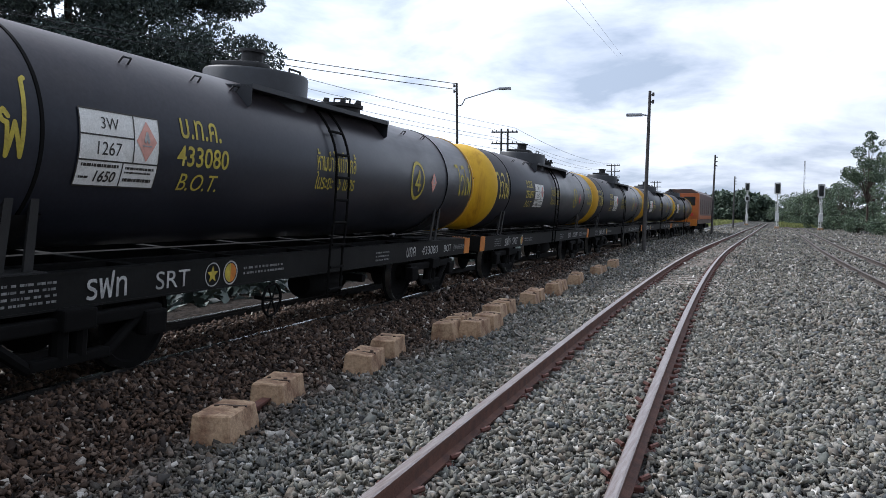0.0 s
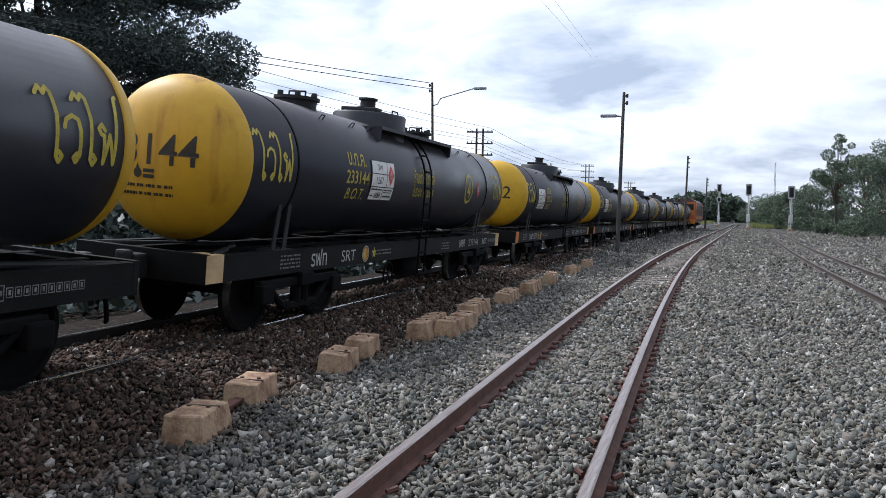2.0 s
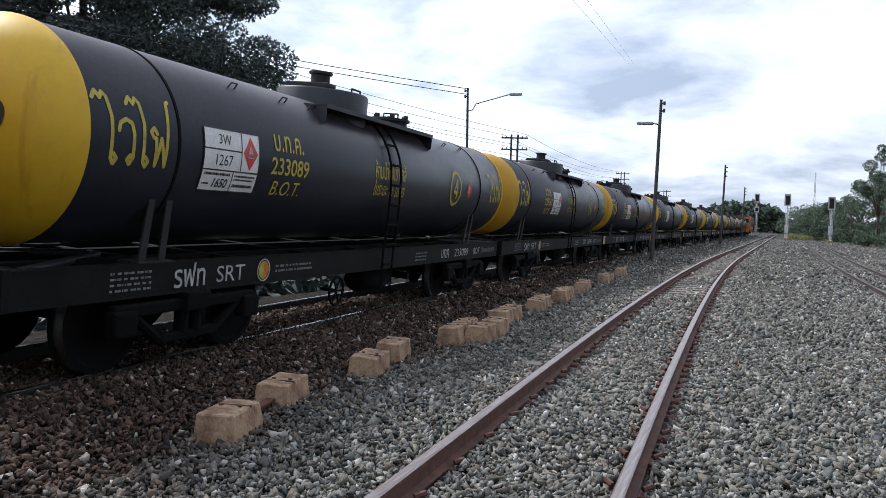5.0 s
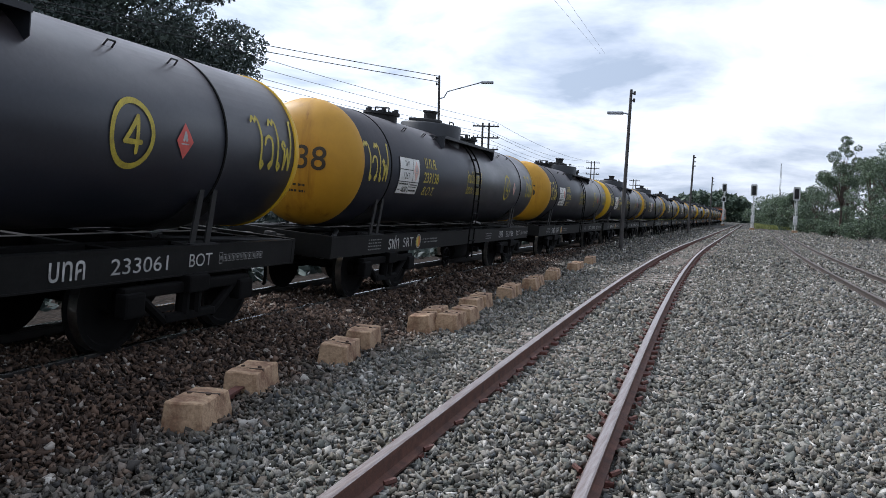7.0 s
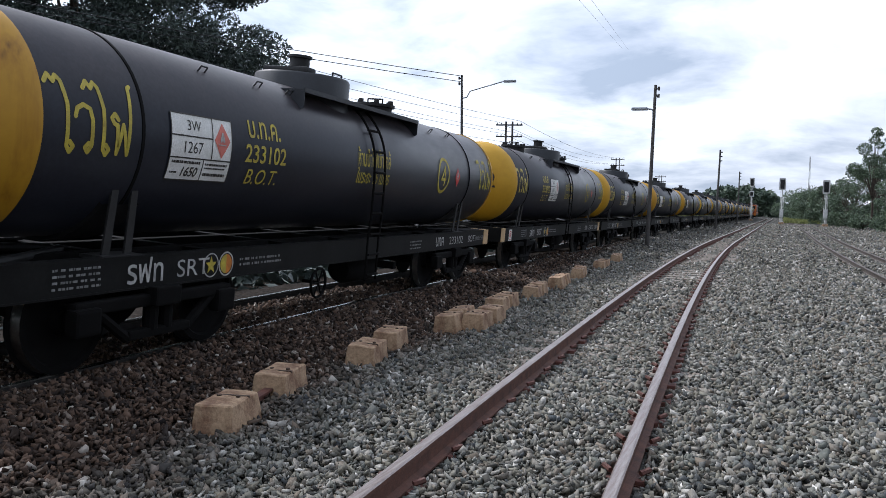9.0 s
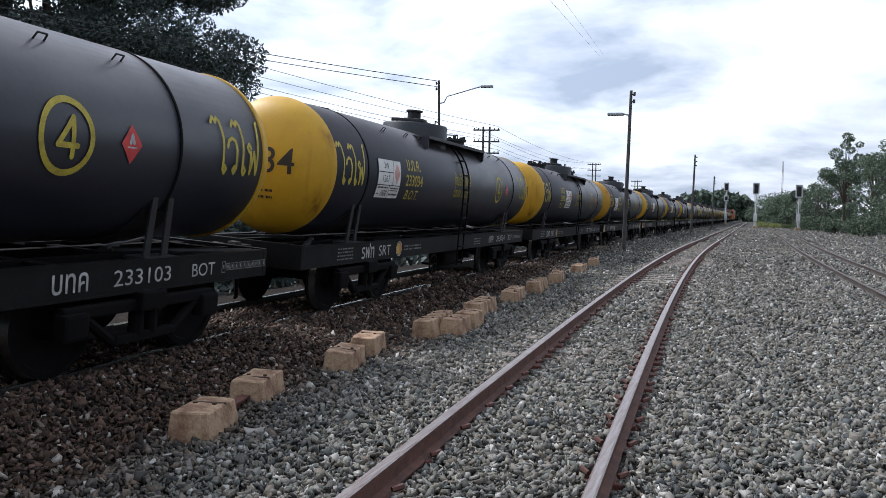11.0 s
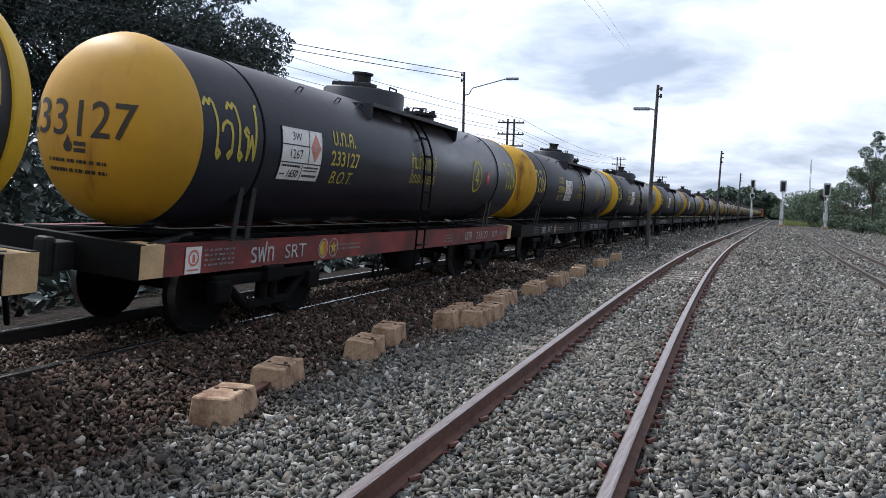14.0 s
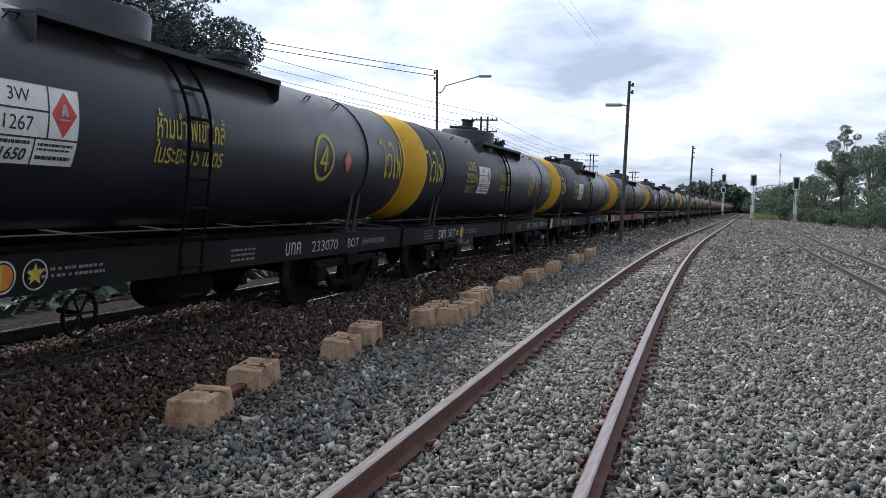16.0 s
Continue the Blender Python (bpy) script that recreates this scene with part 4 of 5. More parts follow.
def build_wagon(place, number, swap, patch, red, emblem):
    """One bogie oil tank wagon; y points ahead, the rail tops lie at z = 0."""
    hatched = place in HATCHED
    tint = {"": "grey", "orange": "orange-cornered", "cream": "cream-cornered"}[patch] + (" red" if red else "")
    w = thing("tank_wagon", "black oil tank wagon with yellow ends on a %s frame" % tint, "tank wagon", group="tank wagons of the train")
    axis = Matrix.Translation((0, 0, Z_T))
    mid = Matrix.Translation((0, SILL_C, 0))
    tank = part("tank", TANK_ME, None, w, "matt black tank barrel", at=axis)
    cap = part("end_cap", CAP_ME, None, w, "yellow dished tank end with oil stains", at=axis @ Matrix.Translation((0, -HALF + 0.02, 0)))
    part("end_cap", CAP_ME, None, w, "yellow dished tank end with oil stains", at=axis @ Matrix.Translation((0, HALF - 0.02, 0)) @ Matrix.Rotation(math.pi, 4, "Z"))
    for y in (-4.27, 3.88):
        part("plate_seam", BAND_ME, None, tank, at=Matrix.Translation((0, y, 0)))
    for y in (-4.75, 4.79):
        part("warning_word", WORD_ME, None, tank, "hand-painted yellow lettering", at=on_tank(y, 0.09))
    part("circled_four", FOUR_ME, None, tank, "yellow number four in a ring", at=on_tank(2.58, 0.0))
    part("hazard_diamond", DIA_ME, None, tank, "red diamond sign", at=on_tank(3.25, 0.0))
    part("flame_mark", FLAME_ME, None, tank, at=on_tank(3.25, 0.0))
    py, ny = (-3.54, -2.53) if not swap else (-1.78, -2.63)
    panel = part("hazard_placard", PANEL_ME, None, tank, "white hazard panel with black grid", at=on_tank(py, -0.035))
    part("placard_grid", GRID_ME, None, tank, at=on_tank(py, -0.035))
    part("placard_diamond", PDIA_ME, None, tank, "red diamond", at=on_tank(py, -0.035))
    part("placard_flame", PFLAME_ME, None, tank, at=on_tank(py, -0.035))
    for me, dy, up in ((P3W_ME, -0.12, 0.185), (P1267_ME, -0.12, 0.005), (P1650_ME, -0.13, -0.20)):
        part("placard_print", me, None, tank, at=on_tank(py + dy, up - 0.035))
    if number not in NUMBER_ME:
        NUMBER_ME[number] = (text_mesh("number_letters", number, 0.17, M_PAINT_Y, wrap=R_T, width=0.72, thick=0.012), text_mesh("sill_number", number, 0.13, M_PAINT_W, width=0.72))
        REAR_ME[number] = domed(text_mesh("end_number", number, 0.31, M_PAINT_K, width=1.30, thick=0.004), -0.17, 0.05)
    part("class_letters", CLASS_ME, None, tank, "yellow letters", at=on_tank(ny - 0.03, 0.21))
    part("number_letters", NUMBER_ME[number][0], None, tank, "yellow wagon number", at=on_tank(ny, -0.02))
    part("type_letters", BOT_ME, None, tank, "yellow letters", at=on_tank(ny - 0.02, -0.24))
    part("warning_line", WARN1_ME, None, tank, "yellow warning writing", at=on_tank(-0.01, 0.11))
    part("warning_line", WARN2_ME, None, tank, "yellow warning writing", at=on_tank(-0.01, -0.12))
    part("end_number", REAR_ME[number], None, cap, "black wagon number")
    tagged(part("end_print", END_PRINT_ME, None, cap, "small black print"), kind="stuff")
    part("end_logo", LOGO_ME, None, cap, "small black mark")
    part("dome", DOME_ME, None, tank, at=Matrix.Translation((0, -0.52, 0)))
    part("valve_block", VALVE_ME, None, tank, at=Matrix.Translation((0, -0.62, -0.015)))
    part("grab_handle", GRAB_ME, None, tank, at=Matrix.Translation((0, -0.52, -0.01)))
    for y in (-2.9, 1.62) if hatched else (1.62,):
        part("filling_hatch", HATCH_ME, None, tank, at=Matrix.Translation((0, y, -0.05)))
    part("running_board", BOARD_ME, None, tank)
    part("ladder", LADDER_ME, None, tank, at=Matrix.Translation((0, 0.03, 0)))
    for y in (-3.2, -2.3, -1.7, 2.6, 3.4):
        part("lifting_eye", EYE_ME, None, tank, at=Matrix.Rotation(-radians(52), 4, "Y") @ Matrix.Translation((R_T, y, 0)) @ Matrix.Rotation(radians(90), 4, "Y"))
    for m in (Matrix.Identity(4), Matrix.Rotation(math.pi, 4, "Z")):
        part("side_sill", SILL_RED_ME if red else SILL_ME, None, w, "oxide red steel sill" if red else "", at=mid @ m)
    for x in (-0.28, 0.28):
        part("centre_sill", UNDER_ME[0], None, w, at=mid @ Matrix.Translation((x, 0, 0)))
    for y in (-5.45, -4.0, -2.9, -1.4, 0, 1.4, 2.9, 4.0, 5.45):
        part("cross_member", UNDER_ME[1], None, w, at=mid @ Matrix.Translation((0, y, 0)))
    for turn in (0, 180):
        for flip in (0, 1):
            part("diagonal_brace", UNDER_ME[2], None, w, at=mid @ pose(0, 0, 0, 0, 0, turn) @ (Matrix.Diagonal((-1, 1, 1, 1)) if flip else Matrix.Identity(4)))
    for s in (-1, 1):
        turn = Matrix.Identity(4) if s > 0 else Matrix.Rotation(math.pi, 4, "Z")
        part("end_beam", BEAM_ME, None, w, at=mid @ Matrix.Translation((0, s * SILL_HALF, 0)))
        part("coupler", COUPLER_ME, None, w, at=mid @ turn @ Matrix.Translation((0, SILL_HALF, 0)))
        part("brake_hose", HOSE_ME, None, w, "black rubber hose", at=mid @ turn @ Matrix.Translation((0, SILL_HALF, 0)))
    for y in (-4.3, 3.84):
        part("saddle", SADDLE_ME, None, w, at=Matrix.Translation((0, y, Z_T)))
        for m in (Matrix.Identity(4), Matrix.Rotation(math.pi, 4, "Z")):
            part("saddle_leg", LEG_ME, None, w, at=Matrix.Translation((0, y, 0)) @ m)
    if patch:
        part("corner_patch", PATCH_ME[patch], None, w, patch + " corner marking", at=mid @ Matrix.Translation((0, -SILL_HALF - 0.02, 0)))
        part("corner_patch", PATCH_ME[patch], None, w, patch + " corner marking", at=mid @ Matrix.Translation((0, SILL_HALF - 0.24, 0)))
    zc = (SILL_Z0 + SILL_Z1) / 2
    face = Matrix.Translation((SILL_W + 0.002, 0, zc))
    owner, short, star, disc, num = SILL_MARKS.get(place, SILL_USUAL)
    for me, y, up in ((PRINT4_ME, owner - 0.95, 0.08), (THAI_ME, owner, 0.015), (SRT_ME, short, 0.0), (PRINT2_ME, disc + 0.22, 0.04), (PRINT3_ME, num - 2.1, 0.05), (SCLASS_ME, num - 0.82, 0.0), (NUMBER_ME[number][1], num, 0.0), (SBOT_ME, num + 0.85, 0.0), (BOXES_ME, min(num + 1.15, 4.75), 0.0)):
        o = part("sill_lettering", me, None, w, "white stencilled lettering", at=face @ Matrix.Translation((0, y, up)))
        if "stencil" in me.name:
            o["kind"] = "stuff"
    if star is not None:
        part("star_mark", STAR_ME, None, w, "yellow star", at=face @ Matrix.Translation((0, star, 0)))
        if emblem:
            part("star_ring", HOOP_ME, None, w, at=face @ Matrix.Translation((0, star, 0)))
    part("round_emblem", DISC_ME, None, w, "yellow and orange disc", at=face @ Matrix.Translation((0, disc, 0)))
    if red or number.endswith("012"):
        part("inspection_plate", PLATE_ME, None, w, "white plate with a red ring", at=face @ Matrix.Translation((0, -5.12, -0.01)))
    part("brake_wheel", BRAKE_ME, None, w, at=Matrix.Translation((0, -1.2, 0)))
    part("air_reservoir", AIR_ME, None, w, at=Matrix.Translation((0, 0.4, 0)))
    for y in (-3.75 + SILL_C, 3.75 + SILL_C):
        bg = part("bogie", BOGIE_ME, None, w, "grimy bogie, near black with shade painted in", at=Matrix.Translation((0, y, 0)))
        for dy in (-0.85, 0.85):
            ws = part("wheelset", WHEEL_ME, None, bg, at=Matrix.Translation((0, dy, 0.41)))
            wheelsets.append((ws, dy, 0.41))
    return w


END_PRINT_ME = domed(small_print("end_print", 0, 0.66, 2, 0.03, 0.08, M_PAINT_K, 8), -0.44, -0.30)


def end_logo():
    """A drop and two bars: the plain shape of a maker's mark."""
    bm = bmesh.new()
    bm.faces.new([bm.verts.new((-0.07 + 0.05 * math.cos(a), 0.05 * math.sin(a) + (0.05 if k == 3 else 0), 0)) for k, a in enumerate(i * math.pi / 6 for i in range(12))])
    for y in (0.025, -0.03):
        rect(bm, 0.0, 0.13, y - 0.018, y + 0.018)
    return domed(bent("end_logo", bm, M_PAINT_K, 0, 0.006), -0.12, -0.19)


LOGO_ME = end_logo()

# number, placard after the number, corner patch, red sill, star beside the emblem
TRAIN = (
    ("233021", 0, "orange", 0, 1), ("233056", 0, "orange", 0, 0), ("233140", 1, "", 0, 1), ("233097", 1, "orange", 0, 1), ("433080", 0, "orange", 0, 1),
    ("233112", 0, "orange", 0, 1), ("233144", 1, "cream", 0, 0), ("233116", 1, "", 0, 1), ("233084", 1, "cream", 0, 0), ("233047", 1, "", 0, 0),
    ("233089", 0, "", 0, 1), ("233095", 0, "", 0, 0), ("233138", 0, "", 0, 0), ("233061", 1, "", 0, 0), ("233012", 1, "cream", 0, 1),
    ("233102", 0, "cream", 0, 1), ("233051", 1, "", 0, 0), ("233034", 0, "", 0, 1), ("233103", 1, "", 0, 1), ("233077", 1, "", 0, 1),
    ("233065", 1, "", 0, 0), ("233127", 0, "cream", 1, 1), ("233089", 1, "cream", 0, 0), ("233010", 1, "", 0, 0), ("233070", 1, "", 0, 1), ("233041", 1, "", 0, 0),
)
wagons = [build_wagon(k, *row) for k, row in enumerate(TRAIN)]


# ---- locomotive ----
def build_loco():
    w = thing("diesel_locomotive", "orange and brown diesel locomotive pulling the oil train", "locomotive")
    bm = bmesh.new()
    box(bm, -1.25, 1.25, -7.2, 7.2, 0.75, 1.05, 0.02)
    part("frame", bm, M_LOCO_BR, w)
    bm = bmesh.new()
    box(bm, -1.28, 1.28, -7.1, 7.1, 1.05, 3.0, 0.06)
    part("body", bm, M_LOCO_SIDE, w, "maroon brown car body")
    bm = bmesh.new()
    box(bm, -1.29, 1.29, -7.14, -6.2, 1.04, 3.0, 0.05)
    part("cab_end", bm, M_LOCO, w, "orange cab end")
    bm = bmesh.new()
    box(bm, -1.295, 1.295, -6.2, 7.1, 1.1, 1.38, 0.01)
    part("side_stripe", bm, M_LOCO, w, "orange side stripe")
    bm = bmesh.new()
    for v in box(bm, -1.28, 1.28, -7.1, 7.1, 3.0, 3.3, 0.0):
        if v.co.z > 3.2:
            v.co.x *= 0.6
    part("roof", bm, M_LOCO_BR, w, "dark brown roof")
    bm = bmesh.new()
    for y in (-3.5, 0.0, 3.0):
        rod(bm, (0, y, 3.2), (0, y, 3.42), 0.4, seg=16)
    part("roof_fan", bm, M_STEEL_DARK, w)
    for s in (-1, 1):
        for y in (-5.0, -3.2, -1.2, 0.8, 2.8, 4.8):
            bm = bmesh.new()
            box(bm, s * 1.285 - 0.01, s * 1.285 + 0.01, y - 0.75, y + 0.75, 1.5, 2.6, 0.004)
            part("side_panel", bm, M_LOCO_BR, w, "dark louvred panel")
    for x in (-0.62, 0.62):
        bm = bmesh.new()
        box(bm, x - 0.42, x + 0.42, -7.165, -7.12, 2.1, 2.75, 0.02)
        part("cab_window", bm, M_GLASS, w, "dark cab window")
        bm = bmesh.new()
        rod(bm, (x * 1.3, -7.16, 1.45), (x * 1.3, -7.08, 1.45), 0.12, seg=14)
        part("tail_lamp", bm, M_PAINT_R, w, "red tail lamp")
    bm = bmesh.new()
    box(bm, -1.2, 1.2, -7.25, -7.1, 0.6, 1.1, 0.03)
    part("buffer_beam", bm, M_PAINT_O, w)
    bm = bmesh.new()
    box(bm, -0.9, 0.9, -1.6, 1.6, 0.25, 0.75, 0.05)
    part("fuel_tank", bm, M_UNDER, w)
    for y in (-4.6, 4.6):
        bm = bmesh.new()
        for s in (-1, 1):
            box(bm, s * 0.9 - 0.08, s * 0.9 + 0.08, -1.9, 1.9, 0.35, 0.65, 0.04)
        box(bm, -0.9, 0.9, -0.2, 0.2, 0.45, 0.72, 0.02)
        bg = part("bogie", bm, M_UNDER, w, "", at=Matrix.Translation((0, y, 0)))
        for dy in (-1.4, 0.0, 1.4):
            ws = part("wheelset", WHEEL_ME, None, bg, at=Matrix.Translation((0, dy, 0.41)))
            wheelsets.append((ws, dy, 0.41))
    return w


loco = build_loco()


# ---- old twin-block sleepers beside the loop ----
def block_mesh(seed):
    rng = random.Random(seed)
    bm = bmesh.new()
    box(bm, -0.15, 0.15, -0.25, 0.25, -0.05, 0.185)
    for v in bm.verts:
        if v.co.z > 0.1:
            v.co.x *= 0.80
            v.co.y *= 0.90
    bmesh.ops.bevel(bm, geom=bm.edges[:], offset=0.009, segments=1, affect="EDGES")
    bmesh.ops.subdivide_edges(bm, edges=[e for e in bm.edges if e.calc_length() > 0.15], cuts=4, use_grid_fill=True)
    for v in bm.verts:
        v.co += Vector((noise.noise(v.co * 9 + Vector((seed, 0, 0))), noise.noise(v.co * 9 + Vector((0, seed, 0))), noise.noise(v.co * 7 + Vector((0, 0, seed))))) * 0.011
    return mesh_of("block", bm, M_CONCRETE, smooth=22)


BLOCKS = [block_mesh(s) for s in (1, 2, 3, 4)]


def fitting_mesh():
    bm = bmesh.new()
    box(bm, -0.118, 0.118, -0.012, 0.012, 0.165, 0.188, 0.003)
    for x in (-0.07, 0.06):
        rod(bm, (x, -0.045, 0.17), (x, -0.045, 0.196), 0.016, seg=8)
    return mesh_of("fastening", bm, M_CRACK)


FIT_ME = fitting_mesh()


def bar_mesh(length):
    bm = bmesh.new()
    box(bm, -0.035, 0.035, -length / 2, length / 2, 0.07, 0.085)
    box(bm, -0.006, 0.006, -length / 2, length / 2, 0.02, 0.08)
    return mesh_of("tie_bar", bm, M_CLIP)


def twin_block(x, y, turn, gap, z=0.0, tilt=0.0, k=0):
    w = thing("twin_block_sleeper", "discarded brown-stained twin-block concrete sleeper on the ballast", "sleeper", group="discarded sleepers", at=pose(x, y, z, 0, tilt, turn))
    half = 0.25 + gap / 2
    part("tie_bar", bar_mesh(gap + 0.1), None, w, "rust-red steel tie bar")
    for s, j in ((-1, k), (1, k + 1)):
        b = part("block", BLOCKS[j % 4], None, w, "weathered concrete block", at=pose(0, s * half, 0, 0, 0, 180 if j % 2 else 0))
        for dy in (0.07,):
            part("fastening", FIT_ME, None, b, "rusted fastening", at=Matrix.Translation((0, dy, 0)))
    return w


for row in ((-3.38, 4.66, 14, 0.46, 0.0, 0, 0), (-3.58, 6.92, 12, 0.34, 0.0, 3, 1), (-3.62, 9.05, 8, 0.10, 0.0, -4, 2), (-3.36, 9.35, 4, 0.12, 0.0, 2, 3), (-3.62, 10.8, 6, 0.1, 0.02, 0, 0), (-3.75, 12.9, 8, 0.16, 0.0, 3, 1), (-3.85, 14.9, 6, 0.14, 0.0, -3, 2), (-4.02, 17.2, 9, 0.2, 0.0, 2, 3), (-4.1, 20.0, 4, 0.2, 0.0, 0, 0), (-4.3, 23.0, 7, 0.2, 0.0, 2, 1)):
    twin_block(*row)


# ---- poles, lamps, wires ----
def lamp_post(x, y, h, lean, arm, turn, label):
    w = thing("street_lamp", label, "lamp post", at=pose(x, y, -0.1, 0, lean, turn))
    bm = bmesh.new()
    rod(bm, (0, 0, 0), (0, 0, h + 0.1), 0.085, 0.055, 10)
    part("pole", bm, M_POLE, w)
    z = h + 0.1 - arm[1]
    bm = bmesh.new()
    pipe(bm, [(0, 0, z - 0.35), (arm[0] * 0.12, 0, z - 0.3), (arm[0] * 0.2, 0, z), (arm[0], 0, z + arm[2])], 0.03)
    part("arm", bm, M_LAMP, w, "grey bent pipe arm")
    bm = bmesh.new()
    s = 1 if arm[0] > 0 else -1
    box(bm, min(arm[0], arm[0] + s * 0.62), max(arm[0], arm[0] + s * 0.62), -0.11, 0.11, z + arm[2] - 0.06, z + arm[2] + 0.05, 0.03)
    part("lamp_head", bm, M_LAMP, w, "flat grey lamp head")
    for k in range(2):
        bm = bmesh.new()
        rod(bm, (0.05 * -s, 0, h - 0.05 - k * 0.28), (0.17 * -s, 0, h - 0.05 - k * 0.28), 0.03, seg=8)
        rod(bm, (0.13 * -s, 0, h - 0.11 - k * 0.28), (0.13 * -s, 0, h + 0.03 - k * 0.28), 0.045, seg=8)
        part("insulator", bm, M_WHITE if k > 5 else M_POLE, w)
    return w


lamp_post(-4.79, 31.9, 6.3, 1.0, (-0.25, 0.95, 0.04), 0, "dark slender lamp post with a short grey lamp arm")
lamp_post(-14.84, 37.56, 8.0, -1.2, (2.1, 0.8, 0.45), 14, "dark lamp post with a long curved grey arm behind the train")


def plain_pole(x, y, h, lean, label):
    w = thing("utility_pole", label, "pole", group="poles along the line", at=pose(x, y, -0.1, 0, lean, 0))
    bm = bmesh.new()
    rod(bm, (0, 0, 0), (0, 0, h + 0.1), 0.10, 0.07, 10)
    part("pole", bm, M_POLE, w)
    for k in range(3):
        bm = bmesh.new()
        rod(bm, (0.0, 0, h - 0.1 - k * 0.35), (0.2, 0, h - 0.1 - k * 0.35), 0.045, seg=8)
        part("insulator", bm, M_POLE, w)


plain_pole(-4.92, 69.0, 6.5, 1.2, "dark bare pole with insulators beside the main line")
plain_pole(-4.75, 100.0, 6.2, 0.6, "dark bare pole with insulators farther along the line")


def radio_mast(x, y, h):
    w = thing("radio_mast", "thin grey lattice radio mast beyond the trees", "mast", at=pose(x, y, -0.1))
    for k in range(3):
        a = k * 2 * math.pi / 3
        bm = bmesh.new()
        rod(bm, (0.22 * math.cos(a), 0.22 * math.sin(a), 0), (0.10 * math.cos(a), 0.10 * math.sin(a), h), 0.035, seg=6)
        part("leg", bm, M_POLE, w)
    bm = bmesh.new()
    for k in range(int(h / 0.6)):
        r0, r1 = 0.22 - 0.12 * k * 0.6 / h, 0.22 - 0.12 * (k + 1) * 0.6 / h
        a = k * 2 * math.pi / 3
        rod(bm, (r0 * math.cos(a), r0 * math.sin(a), k * 0.6), (r1 * math.cos(a + 2.094), r1 * math.sin(a + 2.094), (k + 1) * 0.6), 0.02, seg=5)
    part("bracing", bm, M_POLE, w)


radio_mast(4.95, 180.0, 13.2)


def cross_pole(x, y, h, turn, z0=-0.1):
    w = thing("telegraph_pole", "dark twin telegraph pole with three cross arms", "pole", group="telegraph poles", at=pose(x, y, z0, 0, 0, turn))
    for d in (-0.28, 0.28):
        bm = bmesh.new()
        rod(bm, (d, 0, 0), (d, 0, h), 0.11, 0.085, 8)
        part("pole", bm, M_POLE, w)
    for k in range(4):
        z = h - 0.3 - k * 1.0
        bm = bmesh.new()
        box(bm, -1.15, 1.15, -0.05, 0.05, z - 0.06, z + 0.06)
        arm = part("cross_arm", bm, M_POLE, w)
        for x_ in (-1.05, -0.7, 0.7, 1.05):
            bm = bmesh.new()
            rod(bm, (x_, 0, z + 0.05), (x_, 0, z + 0.2), 0.045, seg=6)
            part("insulator", bm, M_POLE, arm)
    return w


cross_pole(-22.13, 66.73, 9.0, 14)
cross_pole(-26.5, 140.0, 10.5, 14)
cross_pole(-24.0, 175.0, 9.0, 14)


def wire(points, sag, r=0.018):
    cu = bpy.data.curves.new("wire", "CURVE")
    cu.dimensions, cu.bevel_depth, cu.bevel_resolution = "3D", r, 1
    for a, b in zip(points, points[1:]):
        a, b = Vector(a), Vector(b)
        sp = cu.splines.new("POLY")
        sp.points.add(16)
        for i in range(17):
            t = i / 16
            p = a.lerp(b, t) - Vector((0, 0, sag * 4 * t * (1 - t)))
            sp.points[i].co = (*p, 1)
    cu.materials.append(M_WIRE)
    return tagged(new("overhead_wire", cu), "thin black overhead wire sagging between poles", "wire", group="overhead wires")


for dz in (0.0, -0.28):
    wire([(-52, -8, 13.0 + dz), (-14.98, 37.5, 7.95 + dz)], 0.8)
for k, (dx, dz) in enumerate(((-1.05, -0.1), (1.05, -0.1), (-0.7, -1.1), (0.7, -1.1), (1.05, -2.1), (-1.05, -2.1))):
    wire([(-32.0 + dx, -6.0, 11.5 + dz), (-22.13 + dx, 66.73 - dx * 0.2, 9.0 + dz), (-26.5 + dx, 140.0, 10.5 + dz)], 0.9, 0.014)
for dx in (0.0, 0.35):
    wire([(-4.0 + dx, 12.0, 5.8), (-11.02 + dx, 58.98, 13.01)], 0.0, 0.004)


